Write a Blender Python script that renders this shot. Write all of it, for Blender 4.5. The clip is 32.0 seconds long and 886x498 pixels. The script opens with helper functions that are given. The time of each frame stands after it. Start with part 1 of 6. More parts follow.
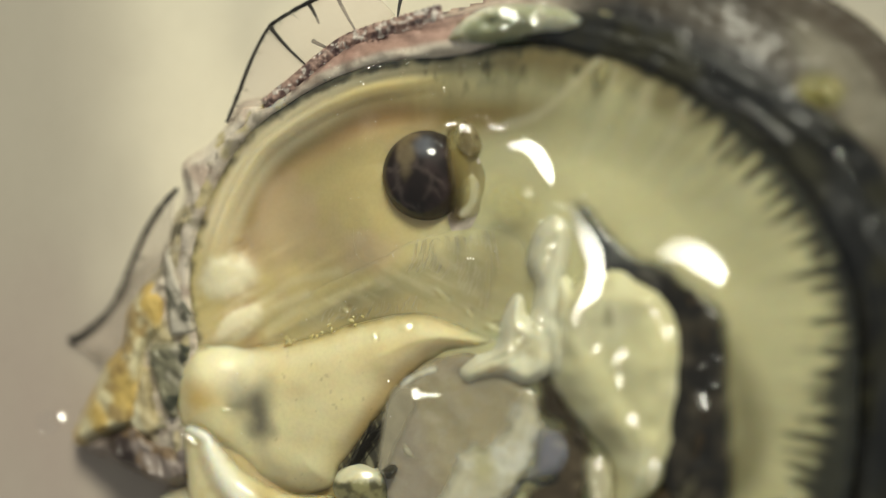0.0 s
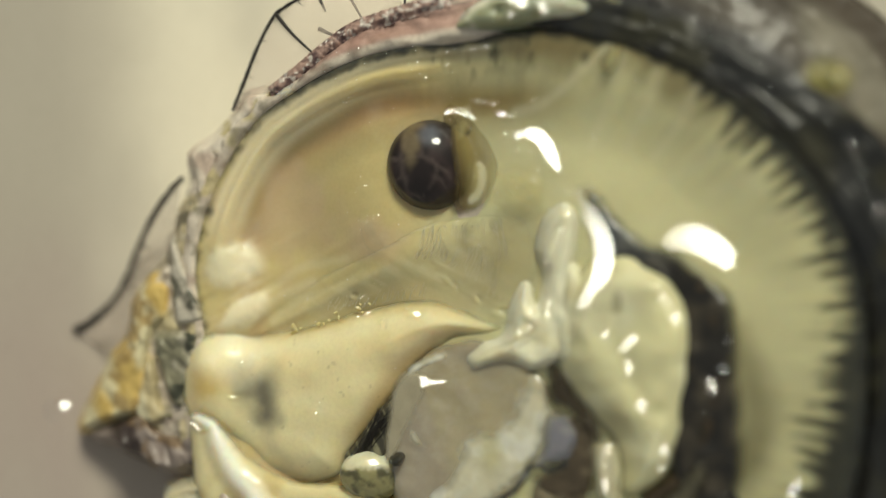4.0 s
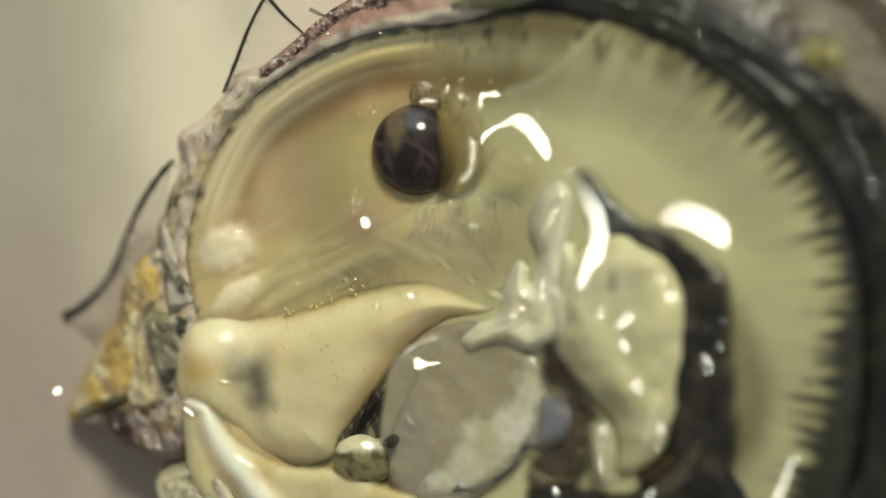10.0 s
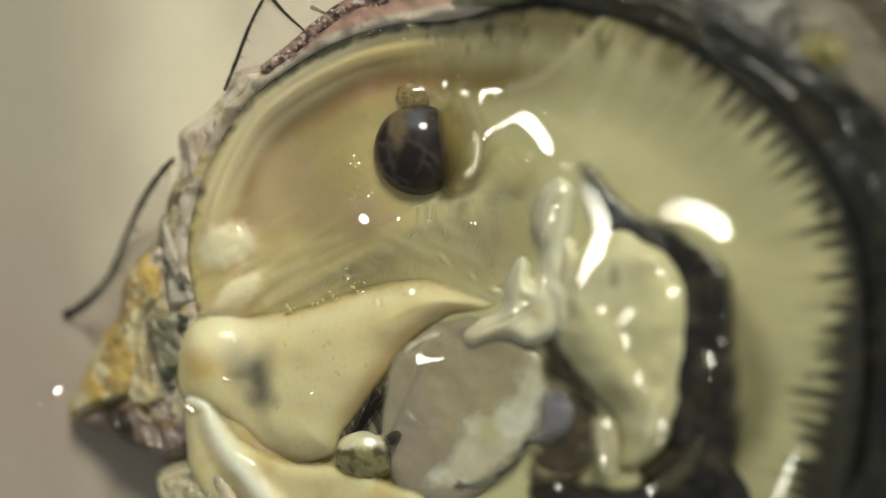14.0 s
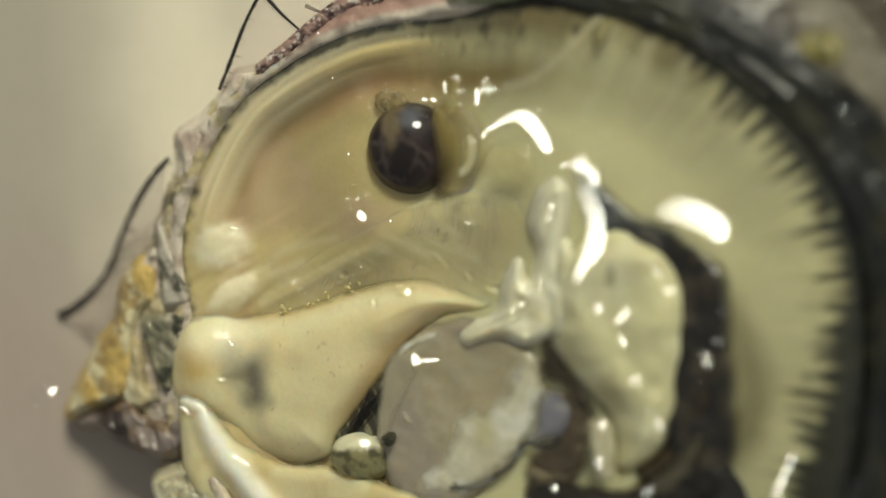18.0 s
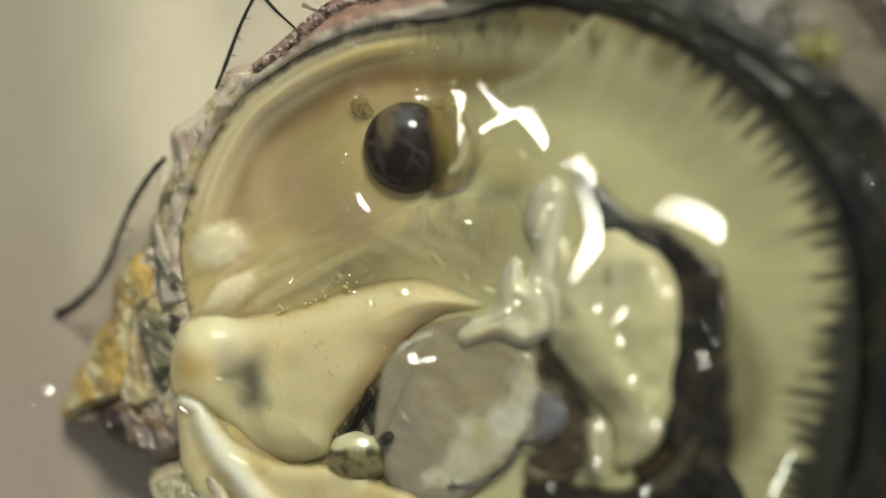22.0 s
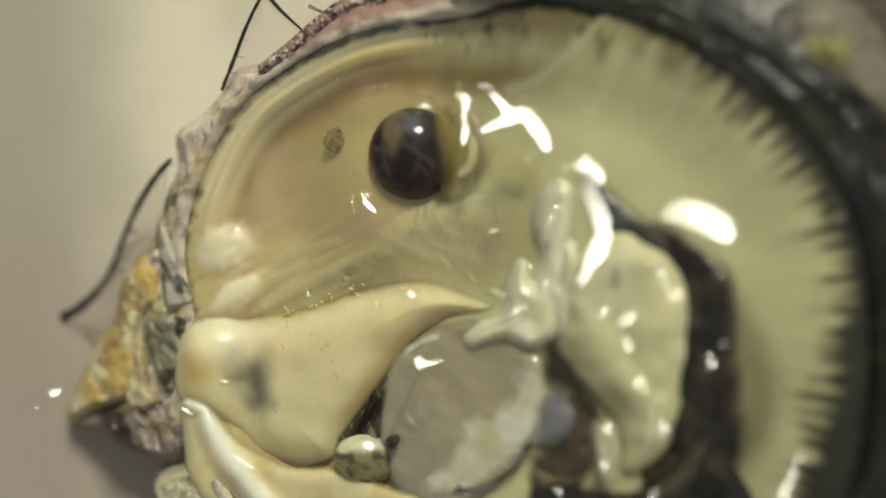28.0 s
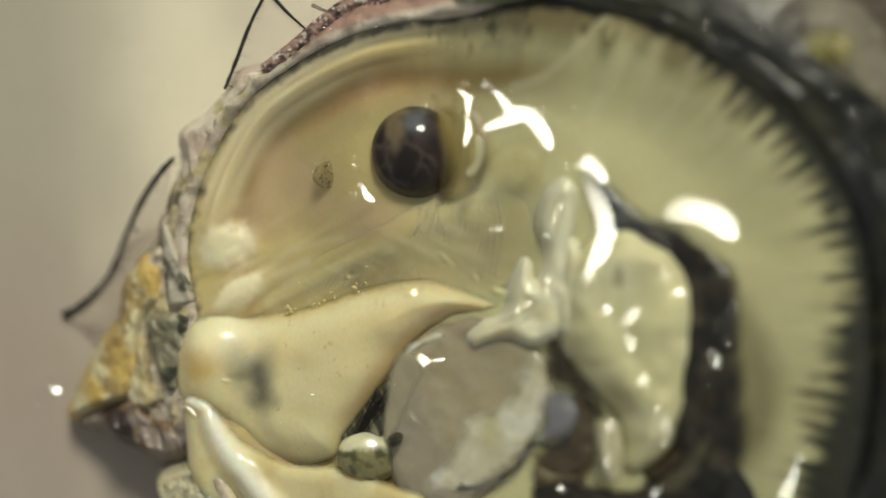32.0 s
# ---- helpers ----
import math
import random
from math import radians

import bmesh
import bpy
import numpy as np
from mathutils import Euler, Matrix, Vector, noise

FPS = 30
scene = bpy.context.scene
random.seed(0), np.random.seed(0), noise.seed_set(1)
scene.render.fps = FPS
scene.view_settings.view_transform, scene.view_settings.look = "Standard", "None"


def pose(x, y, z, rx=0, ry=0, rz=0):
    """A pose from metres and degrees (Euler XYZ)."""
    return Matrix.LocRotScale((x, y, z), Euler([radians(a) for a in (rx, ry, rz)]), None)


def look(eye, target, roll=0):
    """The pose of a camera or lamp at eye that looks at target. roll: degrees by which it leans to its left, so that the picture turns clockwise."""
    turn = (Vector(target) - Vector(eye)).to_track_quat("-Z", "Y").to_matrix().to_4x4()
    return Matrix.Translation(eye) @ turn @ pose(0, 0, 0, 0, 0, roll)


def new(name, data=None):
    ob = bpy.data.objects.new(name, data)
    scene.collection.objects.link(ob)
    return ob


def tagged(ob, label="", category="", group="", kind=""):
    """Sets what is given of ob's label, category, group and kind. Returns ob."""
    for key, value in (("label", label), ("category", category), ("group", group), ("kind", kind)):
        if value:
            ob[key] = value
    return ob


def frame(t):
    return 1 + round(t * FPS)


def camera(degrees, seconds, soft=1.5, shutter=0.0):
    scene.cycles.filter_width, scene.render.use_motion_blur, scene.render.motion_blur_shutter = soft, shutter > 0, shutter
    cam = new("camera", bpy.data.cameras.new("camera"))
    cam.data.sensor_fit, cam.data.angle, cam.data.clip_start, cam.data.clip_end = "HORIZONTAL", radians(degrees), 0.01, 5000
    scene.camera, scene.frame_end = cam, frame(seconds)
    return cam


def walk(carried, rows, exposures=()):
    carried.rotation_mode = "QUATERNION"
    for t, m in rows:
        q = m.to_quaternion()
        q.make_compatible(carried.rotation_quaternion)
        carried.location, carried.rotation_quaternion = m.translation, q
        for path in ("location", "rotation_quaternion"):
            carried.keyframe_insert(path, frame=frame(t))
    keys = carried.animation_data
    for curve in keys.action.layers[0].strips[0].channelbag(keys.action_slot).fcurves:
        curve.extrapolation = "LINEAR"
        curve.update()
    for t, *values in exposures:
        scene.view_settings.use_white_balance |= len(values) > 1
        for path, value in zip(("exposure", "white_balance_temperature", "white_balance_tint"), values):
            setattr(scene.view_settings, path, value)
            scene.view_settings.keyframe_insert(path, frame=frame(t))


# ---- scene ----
MM = 0.001
cam = camera(40, 32.0, soft=1.2)
cam.data.dof.use_dof = True
cam.data.dof.focus_distance = 0.1125
cam.data.dof.aperture_fstop = 6.5


def at(x, y, z, rx=0, ry=0, rz=0):
    """A pose in millimetres and degrees; z turns last."""
    return pose(x * MM, y * MM, z * MM, rx, ry, rz)


walk(cam, [
    (0.0, at(2.54, 2.82, 132.49, 0.04, 1.23, 0.34)),
    (0.5, at(1.95, 2.65, 132.87, 0.05, 1.04, 0.34)),
    (1.0, at(1.91, 2.47, 132.78, 0.07, 1.09, 0.30)),
    (1.5, at(1.79, 2.51, 133.06, 0.02, 1.08, 0.36)),
    (2.0, at(1.39, 2.24, 133.15, 0.11, 0.98, 0.31)),
    (2.5, at(1.37, 2.17, 132.92, 0.12, 1.03, 0.38)),
    (3.0, at(1.06, 1.99, 133.08, 0.18, 0.92, 0.47)),
    (3.5, at(1.15, 2.01, 132.93, 0.05, 0.94, 0.38)),
    (5.5, at(0.70, 1.26, 131.77, -0.27, 0.05, 0.20)),
    (6.0, at(0.43, 0.97, 131.91, -0.28, -0.04, 0.19)),
    (6.5, at(0.37, 0.55, 132.23, -0.10, -0.00, 0.18)),
    (7.0, at(0.81, 0.61, 132.23, -0.05, 0.15, 0.23)),
    (7.5, at(0.45, 0.63, 131.92, -0.10, -0.01, 0.12)),
    (8.0, at(0.24, 0.75, 131.56, -0.14, -0.01, 0.15)),
    (8.5, at(-0.31, 0.60, 131.97, -0.14, -0.22, 0.12)),
    (9.0, at(-0.14, 0.34, 132.12, -0.08, -0.14, 0.10)),
    (9.5, at(-0.27, 0.19, 132.06, -0.03, -0.18, 0.06)),
    (10.0, at(0.04, 0.34, 132.15, -0.16, -0.03, 0.03)),
    (10.5, at(0.19, 0.14, 132.20, -0.05, 0.02, 0.10)),
    (11.0, at(0.10, 0.21, 132.01, -0.10, 0.02, 0.03)),
    (11.5, at(-0.10, 0.13, 131.76, -0.05, -0.04, 0.08)),
    (12.0, at(0.17, -0.10, 131.72, 0.04, 0.08, 0.09)),
    (12.5, at(-0.46, -0.37, 132.22, 0.09, -0.16, 0.05)),
    (13.0, at(0.00, 0.00, 132.00, 0.00, 0.00, 0.00)),
    (13.5, at(-0.23, 0.12, 131.97, -0.02, -0.15, -0.01)),
    (14.0, at(-0.51, -0.60, 132.28, 0.16, -0.25, -0.08)),
    (14.5, at(0.02, -0.61, 132.26, 0.20, -0.07, -0.09)),
    (16.5, at(0.14, -0.17, 131.75, 0.03, -0.16, -0.19)),
    (17.0, at(-0.71, -0.63, 131.86, 0.21, -0.47, -0.12)),
    (17.5, at(-0.18, -0.26, 131.66, 0.03, -0.27, -0.17)),
    (18.0, at(0.14, -0.46, 131.62, 0.09, -0.12, -0.16)),
    (18.5, at(0.16, -0.55, 131.56, 0.09, -0.15, -0.19)),
    (19.0, at(0.34, -0.26, 131.64, -0.02, -0.15, -0.15)),
    (19.5, at(0.23, -0.06, 131.96, -0.12, -0.30, -0.23)),
    (20.0, at(0.78, -0.12, 131.54, -0.06, -0.02, -0.17)),
    (20.5, at(0.15, -0.01, 131.28, -0.14, -0.24, -0.24)),
    (21.0, at(0.18, -0.14, 131.31, -0.08, -0.22, -0.18)),
    (21.5, at(0.19, -0.15, 131.33, -0.10, -0.22, -0.19)),
    (22.0, at(0.10, 0.02, 131.59, -0.19, -0.27, -0.23)),
    (22.5, at(0.41, -0.46, 131.49, -0.01, -0.09, -0.21)),
    (23.0, at(-0.13, -0.49, 131.77, -0.01, -0.34, -0.21)),
    (23.5, at(-0.19, -0.47, 131.79, 0.01, -0.38, -0.20)),
    (24.0, at(0.20, -0.11, 131.51, -0.11, -0.13, -0.19)),
    (24.5, at(-0.48, -0.18, 131.54, -0.05, -0.41, -0.19)),
    (25.0, at(-0.74, -0.48, 131.40, 0.09, -0.43, -0.17)),
    (25.5, at(-0.10, -0.40, 131.34, 0.04, -0.09, -0.13)),
    (27.5, at(0.06, -0.41, 131.37, 0.08, 0.00, -0.13)),
    (28.0, at(0.01, 0.02, 131.08, -0.09, -0.01, -0.18)),
    (28.5, at(-0.25, 0.16, 130.79, -0.12, -0.12, -0.20)),
    (29.0, at(-0.43, -0.17, 130.85, -0.03, -0.09, -0.16)),
    (29.5, at(-0.24, -0.16, 130.80, -0.06, -0.01, -0.17)),
    (30.0, at(-0.48, -0.21, 130.99, -0.05, -0.18, -0.20)),
    (30.5, at(-0.52, -0.18, 130.97, -0.01, -0.20, -0.17)),
    (31.0, at(-0.65, -0.24, 131.11, 0.04, -0.24, -0.11)),
    (31.5, at(-0.30, -0.25, 131.19, 0.03, -0.10, -0.09)),
    (32.0, at(-0.81, -0.50, 131.38, 0.11, -0.30, -0.09)),
], [(0, 0.2), (6, 0.15), (9, 0.08), (13, 0.0), (32, 0.0)])

# ---- light: one bright work lamp beyond the shell, and the pale room round it ----
world = bpy.data.worlds.new("room_light")
world.use_nodes = True
scene.world = world
world.node_tree.nodes["Background"].inputs[0].default_value = (0.88, 0.92, 0.86, 1)
world.node_tree.nodes["Background"].inputs[1].default_value = 0.24
LAMP = Vector((0.13, 0.74, 0.66)).normalized()
CENTRE = Vector((0, 0.005, 0.025))
lamp = new("work_lamp", bpy.data.lights.new("work_lamp", "AREA"))
lamp.data.shape, lamp.data.size = "DISK", 0.17
lamp.data.energy, lamp.data.color = 0.0625, (0.99, 0.975, 0.78)
lamp.data.spread = radians(20)
lamp.matrix_world = look(CENTRE + LAMP * 0.45, CENTRE + Vector((-0.012, 0.026, 0)))


# ---- materials ----
def material(name, colour=(0.5, 0.5, 0.5), rough=0.4, pigment=False, mottle=0.2, mottle_scale=400, dark=(0.6, 0.55, 0.45),
             bump=0.2, bump_scale=1500, coat=0.0, coat_rough=0.04, flesh=0.0, metal=0.0, clear=0.0, ior=1.45, fine=5000, fine_amount=0.12,
             stretch=(1, 1, 1), alpha=1.0, fade=False, bump_detail=4):
    m = bpy.data.materials.new(name)
    m.use_nodes = True
    n, l = m.node_tree.nodes, m.node_tree.links
    b = n["Principled BSDF"]
    co = n.new("ShaderNodeTexCoord")
    mp = n.new("ShaderNodeMapping")
    mp.inputs["Scale"].default_value = stretch
    l.new(co.outputs["Object"], mp.inputs[0])

    def noisy(scale, detail=5.0, rough_=0.6):
        t = n.new("ShaderNodeTexNoise")
        t.inputs["Scale"].default_value, t.inputs["Detail"].default_value, t.inputs["Roughness"].default_value = scale, detail, rough_
        l.new(mp.outputs[0], t.inputs["Vector"])
        return t.outputs["Fac"]

    def mix(fac, a, c, kind="MIX"):
        x = n.new("ShaderNodeMix")
        x.data_type, x.blend_type = "RGBA", kind
        for s, v in ((x.inputs[0], fac), (x.inputs[6], a), (x.inputs[7], c)):
            if hasattr(v, "links"):
                l.new(v, s)
            else:
                s.default_value = v
        return x.outputs[2]

    def ramp(v, lo, hi, top):
        x = n.new("ShaderNodeMapRange")
        x.inputs[1].default_value, x.inputs[2].default_value, x.inputs[4].default_value = lo, hi, top
        l.new(v, x.inputs[0])
        return x.outputs[0]

    col = (*colour, 1)
    if pigment:
        a = n.new("ShaderNodeAttribute")
        a.attribute_name = "pigment"
        col = a.outputs["Color"]
    col = mix(ramp(noisy(mottle_scale), 0.35, 0.7, mottle), col, (*dark, 1), "MULTIPLY")
    col = mix(ramp(noisy(fine, 3), 0.4, 0.75, fine_amount), col, (0.35, 0.3, 0.22, 1), "MULTIPLY")
    l.new(col, b.inputs["Base Color"])
    b.inputs["Roughness"].default_value, b.inputs["Metallic"].default_value = rough, metal
    b.inputs["Coat Weight"].default_value, b.inputs["Coat Roughness"].default_value = coat, coat_rough
    b.inputs["Transmission Weight"].default_value, b.inputs["IOR"].default_value = clear, ior
    b.inputs["Alpha"].default_value = alpha
    if fade:
        f = n.new("ShaderNodeMath")
        f.operation = "MULTIPLY"
        f.inputs[1].default_value = alpha
        l.new(a.outputs["Alpha"], f.inputs[0])
        l.new(f.outputs[0], b.inputs["Alpha"])
    if flesh:
        b.inputs["Subsurface Weight"].default_value = flesh
        b.inputs["Subsurface Radius"].default_value = (1.0, 0.8, 0.55)
        b.inputs["Subsurface Scale"].default_value = 0.002
    if bump:
        u = n.new("ShaderNodeBump")
        u.inputs["Strength"].default_value, u.inputs["Distance"].default_value = bump, 0.0004
        l.new(noisy(bump_scale, bump_detail), u.inputs["Height"])
        l.new(u.outputs[0], b.inputs["Normal"])
        if coat:
            l.new(u.outputs[0], b.inputs["Coat Normal"])
    return m


def clear_water(name, tint=(1, 1, 1), bump=0.0, rough=0.03):
    """Water: see-through, with a mirror-like skin."""
    m = bpy.data.materials.new(name)
    m.use_nodes = True
    n, l = m.node_tree.nodes, m.node_tree.links
    n.remove(n["Principled BSDF"])
    fr, pw, ad, tr, gl, mx = (n.new("ShaderNode" + k) for k in ("LayerWeight", "Math", "Math", "BsdfTransparent", "BsdfGlossy", "MixShader"))
    # gloss rises towards the rim of a drop as on real water
    fr.inputs[0].default_value = 0.5
    pw.operation, pw.inputs[1].default_value = "POWER", 5.0
    ad.operation, ad.inputs[1].default_value, ad.inputs[2].default_value = "MULTIPLY_ADD", 0.6, 0.04
    l.new(fr.outputs["Facing"], pw.inputs[0])
    l.new(pw.outputs[0], ad.inputs[0])
    tr.inputs[0].default_value = (*tint, 1)
    gl.inputs["Roughness"].default_value = rough
    if bump:
        t, u = n.new("ShaderNodeTexNoise"), n.new("ShaderNodeBump")
        t.inputs["Scale"].default_value = 700
        u.inputs["Strength"].default_value, u.inputs["Distance"].default_value = bump, 0.0004
        l.new(t.outputs["Fac"], u.inputs["Height"])
        l.new(u.outputs[0], gl.inputs["Normal"])
        l.new(u.outputs[0], fr.inputs["Normal"])
    l.new(ad.outputs[0], mx.inputs[0])
    l.new(tr.outputs[0], mx.inputs[1])
    l.new(gl.outputs[0], mx.inputs[2])
    l.new(mx.outputs[0], n["Material Output"].inputs[0])
    return m


TABLE = material("table_top", (0.70, 0.635, 0.52), 0.5, pigment=True, mottle=0.22, mottle_scale=45, dark=(0.80, 0.76, 0.72), bump=0.05, bump_scale=900,
                 stretch=(1.2, 0.8, 1), fine=900, fine_amount=0.05)
SHELL = material("weathered_shell", rough=0.45, pigment=True, mottle=0.32, mottle_scale=330, dark=(0.5, 0.44, 0.36), bump=0.5, bump_scale=700, coat=0.3, coat_rough=0.2, fine=2200, fine_amount=0.25)
MANTLE = material("wet_mantle", rough=0.4, pigment=True, mottle=0.16, mottle_scale=220, dark=(0.78, 0.72, 0.55), bump=0.1, bump_scale=500, bump_detail=1, coat=0.35, coat_rough=0.1, flesh=0.6, fine=2600, fine_amount=0.08, fade=True)
FLESH = material("wet_flesh", rough=0.36, pigment=True, mottle=0.18, mottle_scale=260, dark=(0.85, 0.74, 0.55), bump=0.12, bump_scale=600, bump_detail=1, coat=0.8, coat_rough=0.05, flesh=0.9, fine=2600, fine_amount=0.09, fade=True)
SLICK = material("slippery_flesh", rough=0.3, pigment=True, mottle=0.22, mottle_scale=320, dark=(0.75, 0.68, 0.5), bump=0.22, bump_scale=500, bump_detail=1, coat=1.0, coat_rough=0.04, flesh=0.85, fine=2600, fine_amount=0.09, fade=True)
MOIST = material("moist_skin", rough=0.34, pigment=True, mottle=0.22, mottle_scale=320, dark=(0.75, 0.68, 0.5), bump=0.2, bump_scale=420, bump_detail=2, coat=0.7, coat_rough=0.06, flesh=0.3, fine=2600, fine_amount=0.09, fade=True)
DARK = material("dark_mantle_edge", rough=0.35, pigment=True, mottle=0.4, mottle_scale=400, dark=(0.4, 0.4, 0.4), bump=0.5, bump_scale=700, bump_detail=3, coat=0.35, coat_rough=0.22, fade=True)
PEARL = material("dark_pearl", rough=0.45, pigment=True, mottle=0.4, mottle_scale=600, dark=(0.6, 0.5, 0.5), bump=0.03, bump_scale=900, coat=0.7, coat_rough=0.02, fine=2500, fine_amount=0.1)
PEARL.node_tree.nodes["Principled BSDF"].inputs["Specular IOR Level"].default_value = 0.15
VEIL = material("thin_veil", rough=0.3, pigment=True, mottle=0.2, mottle_scale=400, bump=0.2, bump_scale=500, bump_detail=1, coat=0.8, coat_rough=0.05, alpha=0.5, fade=True)
LAPPET = material("olive_pearl_skin", rough=0.3, pigment=True, mottle=0.25, mottle_scale=500, bump=0.15, bump_scale=700, bump_detail=1, coat=0.7, coat_rough=0.06, flesh=0.4, alpha=1.0, fade=True)
PALE = material("pale_jelly", (0.76, 0.70, 0.47), 0.3, mottle=0.2, mottle_scale=500, bump=0.2, bump_scale=900, bump_detail=1, coat=0.5, coat_rough=0.1, flesh=0.5, alpha=0.36)
SCALE = material("thin_growth_scale", (0.80, 0.68, 0.58), 0.3, mottle=0.2, mottle_scale=300, bump=0.1, coat=0.3, alpha=0.25)
CLOT = material("brown_jelly", (0.42, 0.33, 0.15), 0.3, mottle=0.7, mottle_scale=1500, dark=(0.2, 0.14, 0.06), bump=0.3, coat=1.0, alpha=0.4)
FLECK = material("brown_fleck", (0.14, 0.09, 0.03), 0.4, mottle=0.4, mottle_scale=1500, bump=0.2, coat=0.6)
HAIR = material("dark_bristle", (0.02, 0.017, 0.015), 0.5, mottle=0.3, bump=0.2)
WATER = clear_water("clear_water")
WET = clear_water("wet_skin", (1, 1, 0.97), 0.0, 0.09)


# ---- shaping helpers (plan in millimetres) ----
EYE = np.array([0, 0, 132.0])
LAMP_AT = np.array((CENTRE + LAMP * 0.45) / MM)


def shine_normal(p):
    """The way a wet face must lean at p to mirror the lamp."""
    a, b = EYE - p, LAMP_AT - p
    h = a / np.linalg.norm(a) + b / np.linalg.norm(b)
    return h / np.linalg.norm(h)


def base(x):
    """Height of the tilted shell's middle plane over the table."""
    s = 25.2 + 0.48 * x
    return 0.5 * (s + 37 - np.sqrt((s - 37) ** 2 + 6))


def curve(points, n=12, closed=True):
    """A smooth line through a few control points."""
    p = np.array(points, float)
    k = len(p)
    out = []
    for i in range(k if closed else k - 1):
        q = [p[(i + j) % k] if closed else p[min(max(i + j, 0), k - 1)] for j in (-1, 0, 1, 2)]
        for t in np.arange(n) / n:
            out.append(0.5 * (2 * q[1] + (q[2] - q[0]) * t + (2 * q[0] - 5 * q[1] + 4 * q[2] - q[3]) * t * t + (3 * q[1] - q[0] - 3 * q[2] + q[3]) * t ** 3))
    if not closed:
        out.append(p[-1])
    return np.array(out)


def edge_distance(line, X, Y, closed=True):
    """Distance to a line (inside a closed one it is positive) and the length along it of the nearest point."""
    a = line[:, :2]
    b = np.roll(a, -1, 0) if closed else a[1:]
    a = a if closed else a[:-1]
    best, along = np.full(X.shape, 1e9), np.zeros(X.shape)
    inside = np.zeros(X.shape, bool)
    run = 0.0
    for (ax, ay), (bx, by) in zip(a, b):
        dx, dy = bx - ax, by - ay
        L2 = dx * dx + dy * dy + 1e-12
        t = np.clip(((X - ax) * dx + (Y - ay) * dy) / L2, 0, 1)
        d = (X - ax - t * dx) ** 2 + (Y - ay - t * dy) ** 2
        near = d < best
        best = np.where(near, d, best)
        along = np.where(near, run + t * math.sqrt(L2), along)
        if closed and abs(dy) > 1e-12:
            inside ^= ((ay > Y) != (by > Y)) & (X < dx * (Y - ay) / dy + ax)
        run += math.sqrt(L2)
    d = np.sqrt(best)
    return (np.where(inside, d, -d) if closed else d), along


def smooth(a, b, v):
    t = np.clip((v - a) / (b - a), 0, 1)
    return t * t * (3 - 2 * t)


_table = np.random.RandomState(7).rand(128, 128)


def ripple(X, Y, scale, seed=0, octaves=3):
    """Smooth random hills, -1 to 1, of about that size in millimetres."""
    out, amp, total = 0, 1.0, 0
    for o in range(octaves):
        u, v = X / scale + 17.3 * seed + 5.1 * o, Y / scale + 9.7 * seed + 3.3 * o
        i, j = np.floor(u).astype(int), np.floor(v).astype(int)
        s, t = u - i, v - j
        s, t = s * s * (3 - 2 * s), t * t * (3 - 2 * t)
        g = lambda a, b: _table[(i + a) % 128, (j + b) % 128]
        out = out + amp * ((g(0, 0) * (1 - s) + g(1, 0) * s) * (1 - t) + (g(0, 1) * (1 - s) + g(1, 1) * s) * t)
        total += amp
        amp, scale = amp * 0.5, scale * 0.5
    return 2 * out / total - 1


def blend(a, b, f):
    return np.asarray(a) * (1 - f)[..., None] + np.asarray(b) * f[..., None]


def mesh_object(name, verts, faces, mat, parent=None, label="", colour=None):
    me = bpy.data.meshes.new(name)
    me.from_pydata([tuple(v) for v in np.asarray(verts) * MM], [], [tuple(int(i) for i in f) for f in faces])
    me.polygons.foreach_set("use_smooth", np.ones(len(me.polygons), bool))
    if colour is not None:
        at_ = me.color_attributes.new("pigment", "FLOAT_COLOR", "POINT")
        c = np.ones((len(verts), 4))
        colour = np.asarray(colour)
        c[:, :colour.shape[1]] = np.clip(colour, 0.002, 0.95)
        if colour.shape[1] == 4:
            c[:, 3] = np.clip(colour[:, 3], 0, 1)
        at_.data.foreach_set("color", c.ravel())
    me.materials.append(mat)
    ob = new(name, me)
    if parent:
        ob.parent = parent
    if label:
        tagged(ob, label)
    return ob


